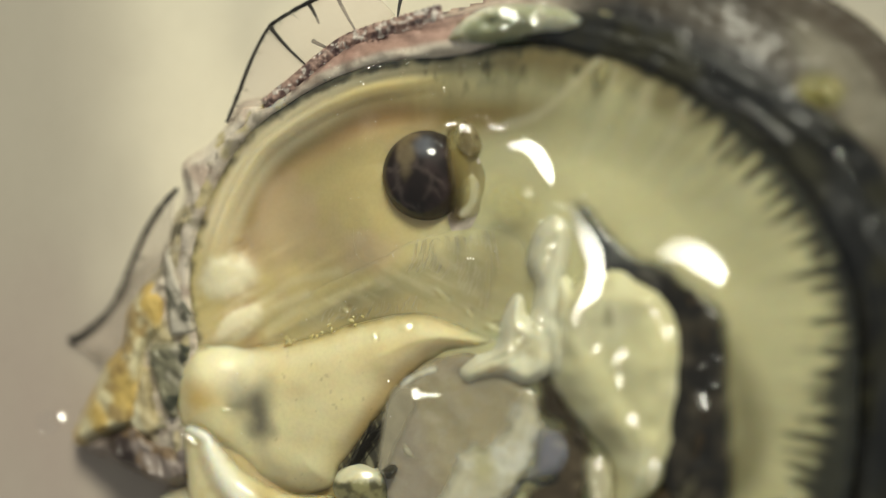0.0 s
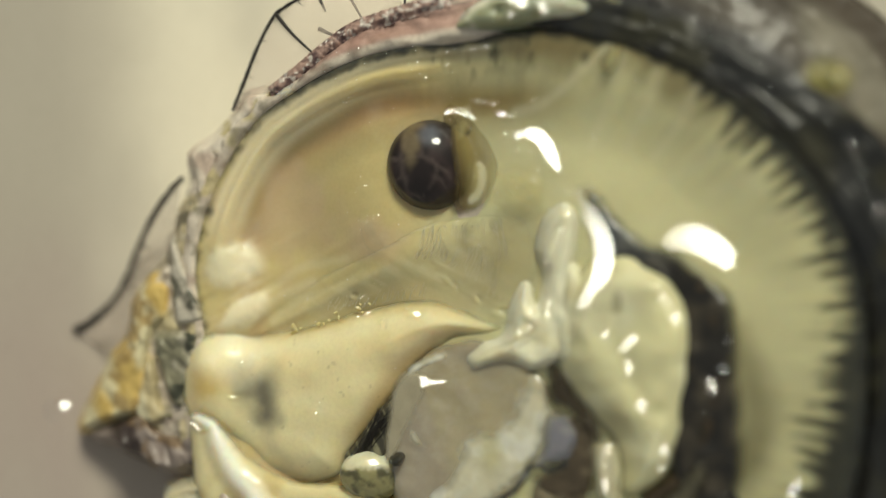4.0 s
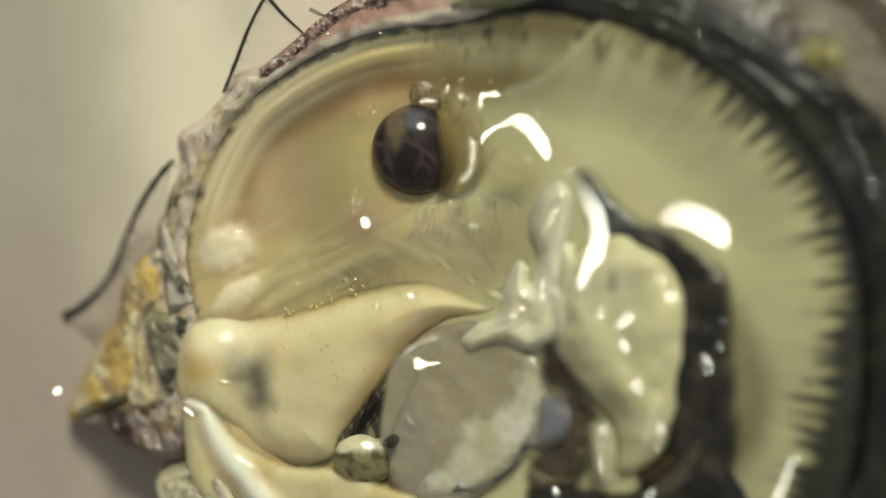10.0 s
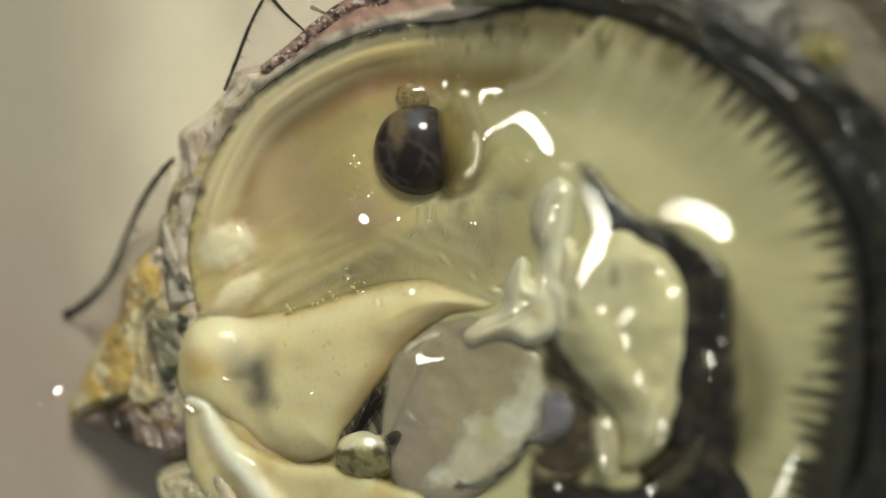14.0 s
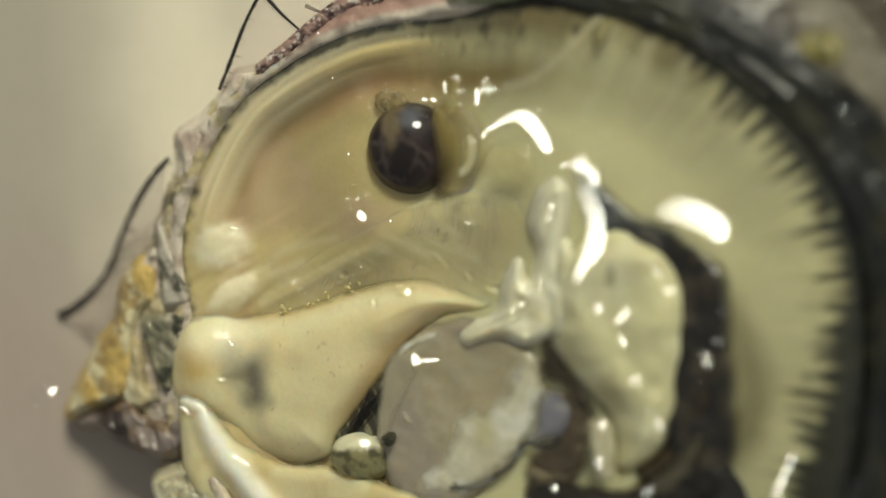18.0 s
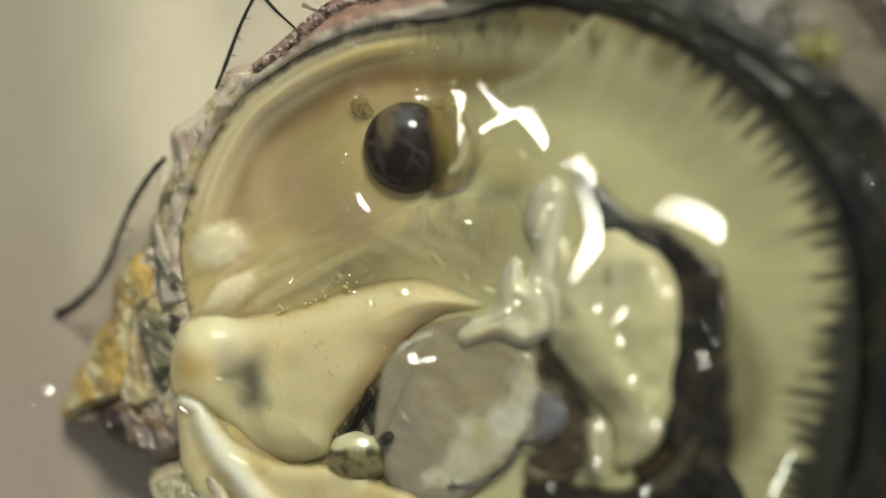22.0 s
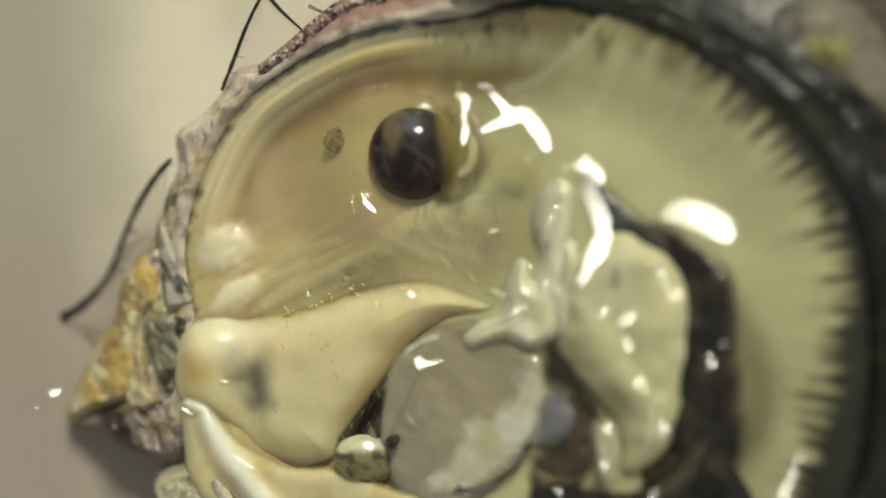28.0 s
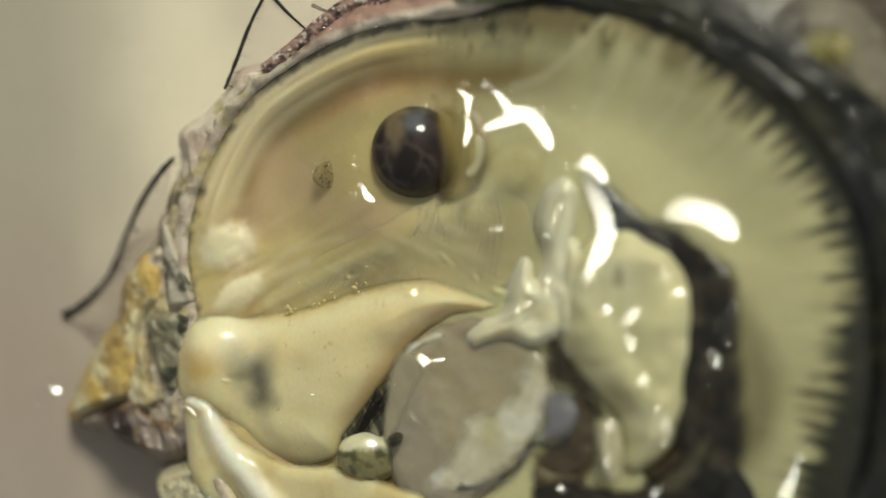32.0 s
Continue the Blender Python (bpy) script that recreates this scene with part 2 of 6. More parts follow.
def slab(name, outline, height, mat, parent=None, label="", colour=None, res=0.3, margin=0.6, thick=2.0, flat=None, fade=0.0, glints=(), bottom=True):
    """A soft sheet over a closed outline: height(d, s, X, Y) over the middle plane, with an underside and edges."""
    o = outline
    x = np.arange(o[:, 0].min() - margin, o[:, 0].max() + margin + res, res)
    y = np.arange(o[:, 1].min() - margin, o[:, 1].max() + margin + res, res)
    X, Y = np.meshgrid(x, y, indexing="ij")
    d, s = edge_distance(o, X, Y)
    Z = (base(X) if flat is None else flat) + height(d, s, X, Y)
    for gx, gy, gr, long, lean in glints:
        # a small face there that leans so as to mirror the lamp
        i, j = int(np.clip(round((gx - x[0]) / res), 2, len(x) - 3)), int(np.clip(round((gy - y[0]) / res), 2, len(y) - 3))
        sx = (Z[i + 2, j] - Z[i - 2, j]) / (4 * res)
        sy = (Z[i, j + 2] - Z[i, j - 2]) / (4 * res)
        n = shine_normal(np.array([gx, gy, Z[i, j]]))
        ca, sa = math.cos(math.radians(lean)), math.sin(math.radians(lean))
        U, V = X - gx + 0.5 * gr * ripple(X, Y, 1.2 * gr + 0.2, 71), Y - gy + 0.5 * gr * ripple(X, Y, 1.2 * gr + 0.2, 72)
        k = np.exp(-(((U * ca + V * sa) / long) ** 2 + (-U * sa + V * ca) ** 2) ** 2 / (1.5 * gr) ** 4)
        Z = Z + k * 0.3 * np.tanh(((X - gx) * (-n[0] / n[2] - sx) + (Y - gy) * (-n[1] / n[2] - sy)) / 0.3)
    keep = d > -margin
    cell = keep[:-1, :-1] & keep[1:, :-1] & keep[1:, 1:] & keep[:-1, 1:]
    ids = np.arange(X.size).reshape(X.shape)
    q = np.stack([ids[:-1, :-1][cell], ids[1:, :-1][cell], ids[1:, 1:][cell], ids[:-1, 1:][cell]], 1)
    used = np.unique(q)
    remap = np.full(X.size, -1)
    remap[used] = np.arange(len(used))
    q = remap[q]
    n = len(used)
    top = np.stack([X.ravel()[used], Y.ravel()[used], Z.ravel()[used]], 1)
    low = top.copy()
    low[:, 2] -= thick
    e = np.concatenate([q[:, [0, 1]], q[:, [1, 2]], q[:, [2, 3]], q[:, [3, 0]]])
    have = {(a, b) for a, b in e.tolist()}
    rim = [(a, b) for a, b in have if (b, a) not in have]
    sides = [(b, a, a + n, b + n) for a, b in rim]
    faces = q.tolist() + (sides + (q[:, ::-1] + n).tolist() if bottom else [])
    col = None
    if colour is not None:
        c = np.asarray(colour(d, s, X, Y))
        if c.ndim == 1:
            c = np.broadcast_to(c, (*X.shape, 3))
        if fade:
            c = np.concatenate([c, smooth(-0.1, fade, d + 0.25 * fade * ripple(X, Y, 1.2, 88))[..., None]], -1)
        c = c.reshape(-1, c.shape[-1])[used]
        col = np.concatenate([c, c])
    verts = np.concatenate([top, low]) if bottom else top
    return mesh_object(name, verts, faces, mat, parent, label, col if col is None else col[:len(verts)])


def tube(name, line, radius, mat, parent=None, label="", sides=6, colour=None, join=None):
    """A tapering round strand along a line of (x, y, z); radius is a number or one for each point."""
    p = np.asarray(line, float)
    r = np.broadcast_to(np.asarray(radius, float), (len(p),))
    t = np.gradient(p, axis=0)
    t /= np.linalg.norm(t, axis=1)[:, None] + 1e-9
    up = np.array([0.0, 0.0, 1.0])
    s = np.cross(t, up)
    s /= np.linalg.norm(s, axis=1)[:, None] + 1e-9
    u = np.cross(s, t)
    a = np.arange(sides) * 2 * math.pi / sides
    v = p[:, None] + r[:, None, None] * (np.cos(a)[None, :, None] * s[:, None] + np.sin(a)[None, :, None] * u[:, None])
    v = v.reshape(-1, 3)
    f = []
    for i in range(len(p) - 1):
        for j in range(sides):
            k = (j + 1) % sides
            f.append((i * sides + j, i * sides + k, (i + 1) * sides + k, (i + 1) * sides + j))
    f.append(tuple(range(sides))[::-1])
    f.append(tuple((len(p) - 1) * sides + j for j in range(sides)))
    if join is not None:
        o = sum(len(x) for x in join[0])
        join[0].append(v)
        join[1].extend([tuple(i + o for i in x) for x in f])
        return None
    return mesh_object(name, v, f, mat, parent, label, None if colour is None else np.broadcast_to(colour, (len(v), len(colour))))


def blob(name, centre, size, mat, parent=None, label="", colour=None, lumps=0.0, turn=0, seed=0, n=20):
    """A rounded, uneven lump."""
    th, ph = np.meshgrid(np.linspace(0, math.pi, n), np.arange(2 * n) * math.pi / n, indexing="ij")
    v = np.stack([np.sin(th) * np.cos(ph), np.sin(th) * np.sin(ph), np.cos(th)], -1)
    k = 1 + lumps * ripple(v[..., 0] + 3 * v[..., 2] + 9, v[..., 1] + 2 * v[..., 2] + 9, 0.7, seed)
    k[0], k[-1] = k[0].mean(), k[-1].mean()
    v = v * k[..., None] * np.array(size)
    c, s = math.cos(math.radians(turn)), math.sin(math.radians(turn))
    v = v @ np.array([[c, s, 0], [-s, c, 0], [0, 0, 1]]) + np.array(centre)
    m = 2 * n
    f = [(i * m + j, (i + 1) * m + j, (i + 1) * m + (j + 1) % m, i * m + (j + 1) % m) for i in range(n - 1) for j in range(m)]
    v = v.reshape(-1, 3)
    col = None
    if colour is not None:
        col = colour(v) if callable(colour) else np.broadcast_to(colour, (len(v), 3))
    return mesh_object(name, v, f, mat, parent, label, col)


def thing(name, label, category, **more):
    return tagged(new(name), label, category, **more)


# ---- the table ----
TABLE_TOP = 3.0


def build_table():
    n = 200
    g = 0.12 * np.linspace(-1, 1, n) + 0.88 * np.linspace(-1, 1, n) ** 3
    X, Y = np.meshgrid(g * 600, g * 400, indexing="ij")
    top = np.stack([X.ravel(), Y.ravel(), np.full(n * n, TABLE_TOP)], 1)
    low = top - [0, 0, 25]
    # cloudy pale beige that turns mauve-brown with faint streaks along y; grey at the left is light fall-off put into
    # the colour
    x, y = top[:, 0], top[:, 1]
    cloud = ripple(x, y * 0.8, 13.0, 301, 3)
    grain = ripple(x + 0.12 * y, y * 0.14, 3.0, 305, 3)
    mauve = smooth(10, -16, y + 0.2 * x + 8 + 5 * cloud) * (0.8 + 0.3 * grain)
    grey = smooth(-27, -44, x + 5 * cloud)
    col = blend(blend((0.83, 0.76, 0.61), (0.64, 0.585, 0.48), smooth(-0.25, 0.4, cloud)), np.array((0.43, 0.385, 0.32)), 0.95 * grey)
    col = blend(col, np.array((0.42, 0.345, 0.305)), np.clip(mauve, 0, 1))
    ids = np.arange(n * n).reshape(n, n)
    q = np.stack([ids[:-1, :-1].ravel(), ids[1:, :-1].ravel(), ids[1:, 1:].ravel(), ids[:-1, 1:].ravel()], 1)
    ring = np.concatenate([ids[:, 0], ids[-1, 1:], ids[-2::-1, -1], ids[0, -2:0:-1]])
    sides = [(b, a, a + n * n, b + n * n) for a, b in zip(ring, np.roll(ring, -1))]
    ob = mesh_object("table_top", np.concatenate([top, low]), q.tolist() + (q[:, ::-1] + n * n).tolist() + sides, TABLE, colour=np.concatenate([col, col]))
    return tagged(ob, "pale beige smooth work surface under the opened oyster", "table", kind="structure")


build_table()

# ---- the oyster ----
oyster = thing("oyster", "opened pearl oyster with wet cream flesh, lying on the table", "oyster")
RIM = curve([(-38.1, -17.3), (-36.6, -14.7), (-35.0, -11.4), (-32.5, -8.2), (-32.1, -3.3), (-29.3, -0.5), (-26.9, 2.3), (-26.4, 6.2), (-25.6, 10.6), (-22.5, 13.2), (-19.7, 16.5), (-16.3, 16.8), (-12.5, 19.7), (-8.4, 22.2), (-3.2, 23.5), (2.3, 24.4), (8.0, 25.7), (17.6, 27.0), (27.0, 25.6), (34.8, 21.6), (40.2, 15.2), (43.2, 6.5), (43.8, -3.5), (41.8, -12.3), (38.7, -20.3), (31.7, -26.5), (19.0, -30.9), (5.6, -33.4), (-8.4, -32.9), (-19.1, -29.0), (-26.9, -25.5), (-27.5, -22.8), (-24.8, -20.6), (-27.9, -19.8), (-33.3, -18.8)], 6)
MOUTH = curve([(-24.1, -6.5), (-25.1, -1.0), (-24.1, 4.5), (-21.7, 9.9), (-18.5, 14.0), (-13.9, 16.9), (-9.0, 18.8), (-4.2, 19.7), (0.8, 20.2), (8.0, 20.3), (14.2, 19.0), (19.8, 16.4), (24.4, 13.0), (28.2, 9.1), (30.9, 4.9), (32.4, 0.0), (32.9, -5.3), (32.8, -11.5), (31.7, -18.1), (29.5, -23.9), (23.1, -28.2), (10.2, -30.8), (-4.2, -31.3), (-16.2, -27.6), (-20.8, -22.7), (-23.2, -17.5), (-24.1, -12.0)], 6)


def build_shell():
    def h(d, s, X, Y):
        m, _ = edge_distance(MOUTH, X, Y)
        z = -3.0 * smooth(0.2, 4, m) + 1.0 * smooth(-2.2, -0.5, m) * smooth(0.6, -0.2, m) * smooth(9, 0, X) - 1.0 * smooth(0, 9, X)
        z = z - 5.0 * smooth(1.0, -0.9, d) - 1.5 * smooth(-1.5, -9, m)
        step = np.abs(ripple(X, Y, 1.3, 5)) * 0.6 + ripple(X, Y, 2.6, 3) * 0.5
        layers = 0.35 * (np.mod(-m * 0.9 + 0.6 * ripple(X, Y, 3, 8), 1.0)) * smooth(-0.5, -2, m)
        return z + (step * (1 + 0.2 * smooth(-13, -20, X)) + layers) * smooth(0.1, -1.2, m) * (1 - 0.8 * smooth(6, 14, X))

    def col(d, s, X, Y):
        m, _ = edge_distance(MOUTH, X, Y)
        f = ripple(X, Y, 1.6, 11) * 0.5 + 0.5
        g = ripple(X, Y, 0.6, 14) * 0.5 + 0.5
        c = blend((0.72, 0.63, 0.53), (0.42, 0.33, 0.27), smooth(0.45, 0.85, f))
        worn = smooth(-14, -19, X)
        c = blend(c, np.array((0.62, 0.52, 0.25)), worn * 0.7 * smooth(0.5, 0.72, ripple(X, Y, 2.2, 12) * 0.6 + 0.5))
        c = blend(c, np.array((0.16, 0.14, 0.09)), worn * 0.6 * smooth(0.66, 0.8, ripple(X, Y, 1.3, 13) * 0.6 + 0.5))
        pink = smooth(-18.5, -12.8, X) * smooth(10.2, -1.2, X)
        c = blend(c, np.array((0.42, 0.24, 0.20)), pink * smooth(-0.6, -1.1, m) * 0.85)
        c = blend(c, np.array((0.13, 0.08, 0.08)), pink * smooth(1.3, 0.7, d) * smooth(0.35, 0.6, g))
        c = blend(c, np.array((0.66, 0.60, 0.50)), pink * smooth(0.8, 0.4, d) * smooth(0.5, 0.7, f) * 0.8)
        right = smooth(6, 14, X)
        cloud = ripple(X, Y, 4.5, 16, 2)
        outer = blend((0.034, 0.031, 0.030), (0.075, 0.058, 0.040), smooth(3.8, 5.6, -m + 1.2 * cloud))
        outer = blend(outer, np.array((0.30, 0.27, 0.205)), smooth(5.6, 7.4, -m + 1.3 * cloud) * smooth(27, 30.5, X + 0.5 * cloud))
        outer = blend(outer, np.array((0.11, 0.085, 0.06)), smooth(9.0, 10.6, -m + 1.2 * cloud))
        outer = blend(outer, np.array((0.26, 0.23, 0.055)), smooth(2.2, 0.7, np.hypot((X - 30.6) * 0.75 + (Y - 15.6) * 0.45, (Y - 15.6) * 0.9 - (X - 30.6) * 0.3) + 0.5 * cloud))
        c = blend(c, outer * (0.9 + 0.25 * ripple(X, Y, 1.5, 19))[..., None], right)
        return c

    slab("shell", RIM, h, SHELL, oyster, "rough flaky shell, pinkish at the lip", col, res=0.3, margin=1.0, thick=5.0)
    # the rounded underside on which it lies
    out, faces = [], []
    rings, ring = 12, RIM[::2]
    for k in range(rings):
        f = k / (rings - 1)
        c = ring.mean(0)
        p = c + (ring - c) * (0.995 * math.cos(f * 1.45))
        z = base(ring[:, 0]) - 3.5
        lowest = TABLE_TOP + 0.12 * (p[:, 0] + 34) * (1 - f)
        out.append(np.column_stack([p, z * (1 - math.sin(f * 1.5)) + lowest * math.sin(f * 1.5)]))
    m = len(ring)
    for k in range(rings - 1):
        for j in range(m):
            faces.append((k * m + j, (k + 1) * m + j, (k + 1) * m + (j + 1) % m, k * m + (j + 1) % m))
    faces.append(tuple((rings - 1) * m + j for j in range(m)))
    v = np.concatenate(out)
    c = np.array((0.33, 0.28, 0.22)) * (0.8 + 0.3 * ripple(v[:, 0], v[:, 2] + v[:, 1], 4, 2))[:, None]
    mesh_object("underside", v, faces, SHELL, oyster, "grey-brown rounded outside of the shell", c)


build_shell()


def knob_shape(X, Y):
    """Two pale swellings of the mantle beside the hinge, 0 to 1 each."""
    out = []
    for kx, ky, a, b, lean in ((-21.1, 0.1, 3.0, 2.3, 10), (-19.8, -4.4, 2.7, 1.3, 35)):
        c, n = math.cos(math.radians(lean)), math.sin(math.radians(lean))
        u, v = X - kx + 0.5 * ripple(X, Y, 1.8, 101), Y - ky + 0.5 * ripple(X, Y, 1.8, 102)
        out.append(np.exp(-(((u * c + v * n) / a) ** 2 + ((v * c - u * n) / b) ** 2) ** 1.6))
    return out


def mantle_height(d, s, X, Y):
    """The mantle's top over the middle plane; it is level round the pearl."""
    left = smooth(4, -8, X)
    top = smooth(-6, 6, Y)
    fold = ripple(s * 1.0, d * 0.15, 1.6, 33) * 0.16 * smooth(9, 1.5, d) * (1 - left)
    terrace = (0.45 * np.exp(-((d - 2.3) / 0.7) ** 2) - 0.6 * np.exp(-((d - 5.2 - 0.6 * ripple(X, Y, 8, 6)) / 1.3) ** 2) + 0.0 * d) * left * smooth(-2, 3, Y)
    folds = 0.22 * ripple(-0.47 * X + 0.88 * Y, 0.13 * (0.88 * X + 0.47 * Y), 1.5, 331) * smooth(-4, -9, X) * smooth(6, 1, Y)
    bed = smooth(14, 3.8, np.hypot(X + 2.35, (Y - 8.65) * 0.9))
    level = -2.3 * bed * np.tanh((X + 2.35) / 4.0) + 0.3 * bed
    knob, small = knob_shape(X, Y)
    # the last term bends the lower right down so that the lamp dims there
    return 0.7 * knob + 0.6 * small + folds + level + 0.5 - (2.3 + 0.6 * left) * smooth(0.2, 9, d) - 2.2 * smooth(0.1, -0.8, d) + fold + terrace + 0.05 * np.sin(d * 7 + ripple(X, Y, 4, 12)) * left * smooth(4.5, 2.5, d) * smooth(1, 6, Y) + 0.22 * ripple(X, Y, 6, 9) - 0.008 * np.clip(-Y - 1, 0, 30) ** 2 * smooth(15, 24, X) * smooth(0.0, 4.0, d)


MANTLE_CREASES = ((curve([(5.9, 13.8), (8.1, 14.3), (9.7, 15.4), (11.8, 17.3), (13.2, 18.7)], 8, False), 0.7, 0.6),
                  (curve([(14.4, 17.7), (13.9, 15.7), (13.1, 13.3), (12.2, 10.5)], 8, False), 0.6, 0.35),
                  (curve([(17.1, 16.4), (16.4, 13.6), (15.1, 10.4)], 8, False), 0.7, 0.35),
                  (curve([(19.9, 14.8), (18.6, 11.6), (17.1, 9.4)], 8, False), 0.7, 0.35),
                  (curve([(23.1, 11.4), (20.9, 9.2), (18.8, 7.7)], 8, False), 0.7, 0.3),
                  (curve([(25.6, 9.1), (23.5, 7.3), (21.4, 6.5)], 8, False), 0.6, 0.3),
                  (curve([(27.8, 5.0), (25.2, 4.1)], 8, False), 0.6, 0.3),
                  (curve([(-19.3, -3.5), (-17.0, -2.1), (-14.1, -0.2), (-9.7, 0.8)], 8, False), 0.7, 0.3),
                  (curve([(-21.4, -6.6), (-18.7, -5.1), (-16.4, -2.9), (-13.0, -1.5)], 8, False), 0.8, 0.35),
                  (curve([(-17.0, -5.4), (-14.1, -3.2), (-9.7, -1.5), (-4.8, 0.1)], 8, False), 0.6, 0.2))
MANTLE_FOLD_SHADE = curve([(23.1, -5.3), (24.8, -8.9), (25.3, -12.5), (24.3, -16.1), (21.9, -19.3)], 8, False)


def mantle_colour(d, s, X, Y):
    right = smooth(-6, 7, X)
    c = blend((0.61, 0.50, 0.24), (0.70, 0.66, 0.385), right)
    # brown darkening that follows the sunken terrace, put into the colour
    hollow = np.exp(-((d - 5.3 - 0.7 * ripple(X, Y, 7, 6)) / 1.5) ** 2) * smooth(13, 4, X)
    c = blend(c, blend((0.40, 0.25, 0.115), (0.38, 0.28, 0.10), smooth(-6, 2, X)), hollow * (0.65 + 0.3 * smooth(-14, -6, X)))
    c = blend(c, np.array((0.60, 0.45, 0.29)), smooth(0.0, 0.5, ripple(X, Y, 6, 21)) * (1 - right) * 0.65)
    band = smooth(1.9 + 0.9 * smooth(-6, 2, X), 1.3, d + 0.15 * ripple(X, Y, 2, 23)) * smooth(-22.0, -16.2, X)
    c = blend(c, blend((0.27, 0.25, 0.18), (0.17, 0.15, 0.095), smooth(-8, 0, X)), band * 0.85 * smooth(16, 8, X))
    c = blend(c, np.array((0.80, 0.69, 0.46)), 0.8 * smooth(4.6, 3.4, d) * smooth(0.2, 1.2, d) * smooth(-4.2, -16.2, X) * smooth(0, 6, Y))
    thin = smooth(0.8, 0.2, d + 0.7 * ripple(s, d * 0.5, 1.1, 27)) * (smooth(-19.1, -9.5, X) + 0.6 * smooth(-17, -22, X) * smooth(0.0, 0.4, ripple(s, d, 1.8, 28)))
    c = blend(c, np.array((0.05, 0.048, 0.035)), thin * 0.9)
    # shadow below the top rim, painted in as dark olive
    olive = smooth(4.2, 1.2, d + 1.2 * ripple(X, Y, 2.2, 29)) * smooth(2, 8, X) * smooth(26, 18, X)
    c = blend(c, np.array((0.23, 0.18, 0.075)), olive * 0.8)
    streak = ripple(s * 1.0, d * 0.1, 0.9, 31)
    c = c * (1 + 0.24 * streak * smooth(9, 1, d) * right)[..., None]
    c = c * (1 + 0.05 * np.sin(d * 6.5 + 2.5 * ripple(X, Y, 4, 12)) * smooth(5, 2, d) * (1 - right) * smooth(1, 6, Y))[..., None]
    wave = s / 1.45 + 0.5 * ripple(s, d * 0.0, 2.3, 41, 2)
    tooth = 1 - 2 * np.abs(np.mod(wave, 1.0) - 0.5)
    tall = 0.35 + 0.65 * (ripple(np.floor(wave), d * 0.0, 1.0, 44, 1) * 0.5 + 0.5)
    where = smooth(15.5, 24.4, X)
    reach = (0.3 + 1.0 * smooth(17, 22, X) * smooth(33, 28, X) + 0.5 * smooth(26, 34, X) + 1.0 * smooth(-2, -14, Y) * smooth(22, 30, X) + (3.4 - 1.3 * smooth(24, 32, X)) * tall * smooth(0.15, 1.0, tooth)) * where + 0.2
    spike = smooth(reach + 0.8, reach - 0.5, d + 0.75 * ripple(X, Y, 1.0, 47))
    c = blend(c, np.array((0.014, 0.015, 0.014)), spike * 0.95)
    speck = smooth(0.22, 0.5, ripple(s, d * 0.5, 0.8, 51)) * smooth(3.8, 1.2, d) * smooth(-7.4, -1.2, X) * smooth(24.4, 19.0, X)
    c = blend(c, np.array((0.66, 0.55, 0.33)), 0.7 * smooth(0.1, 0.6, ripple(-0.47 * X + 0.88 * Y, 0.13 * (0.88 * X + 0.47 * Y), 1.5, 331)) * smooth(-4, -9, X) * smooth(6, 1, Y))
    c = blend(c, np.array((0.40, 0.35, 0.185)), 0.75 * smooth(4.2, 1.0, np.hypot(X - 6.4, (Y - 1.2) * 0.7) + 0.6 * ripple(X, Y, 2.0, 55)))
    blotch = smooth(0.3, 0.55, ripple(s, d * 0.6, 1.5, 56)) * smooth(5.0, 2.0, d) * smooth(-2, 4, X) * smooth(24, 17, X)
    c = blend(c, np.array((0.13, 0.105, 0.045)), 0.75 * blotch)
    knob, small = knob_shape(X, Y)
    c = blend(c, np.array((0.86, 0.78, 0.57)), smooth(0.1, 0.8, np.maximum(knob, small)) * (0.85 - 0.3 * smooth(0.1, 0.6, ripple(X, Y, 1.8, 104))))
    # thin pale crease lines, and a fold's olive shade beside the dark band, put into the colour
    for line, wide, amount in MANTLE_CREASES:
        near, _ = edge_distance(line, X, Y, False)
        c = blend(c, np.array((0.80, 0.74, 0.50)), smooth(wide, 0.0, near + 0.2 * ripple(X, Y, 1.5, 53)) * amount)
    near, _ = edge_distance(MANTLE_FOLD_SHADE, X, Y, False)
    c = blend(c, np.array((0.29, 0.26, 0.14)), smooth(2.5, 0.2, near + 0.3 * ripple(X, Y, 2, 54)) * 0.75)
    return blend(c, np.array((0.07, 0.068, 0.04)), speck * 0.85)


def build_mantle():
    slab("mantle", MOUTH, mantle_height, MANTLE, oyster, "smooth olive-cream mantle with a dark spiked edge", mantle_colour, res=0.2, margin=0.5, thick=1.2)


build_mantle()


def ribbon(line, width):
    """The outline of a band of that half-width (a number or one for each point) along an open line."""
    p = line[:, :2]
    t = np.gradient(p, axis=0)
    t /= np.linalg.norm(t, axis=1)[:, None] + 1e-9
    n = np.column_stack([-t[:, 1], t[:, 0]]) * np.broadcast_to(width, (len(p),))[:, None]
    return np.concatenate([p + n, (p - n)[::-1]])


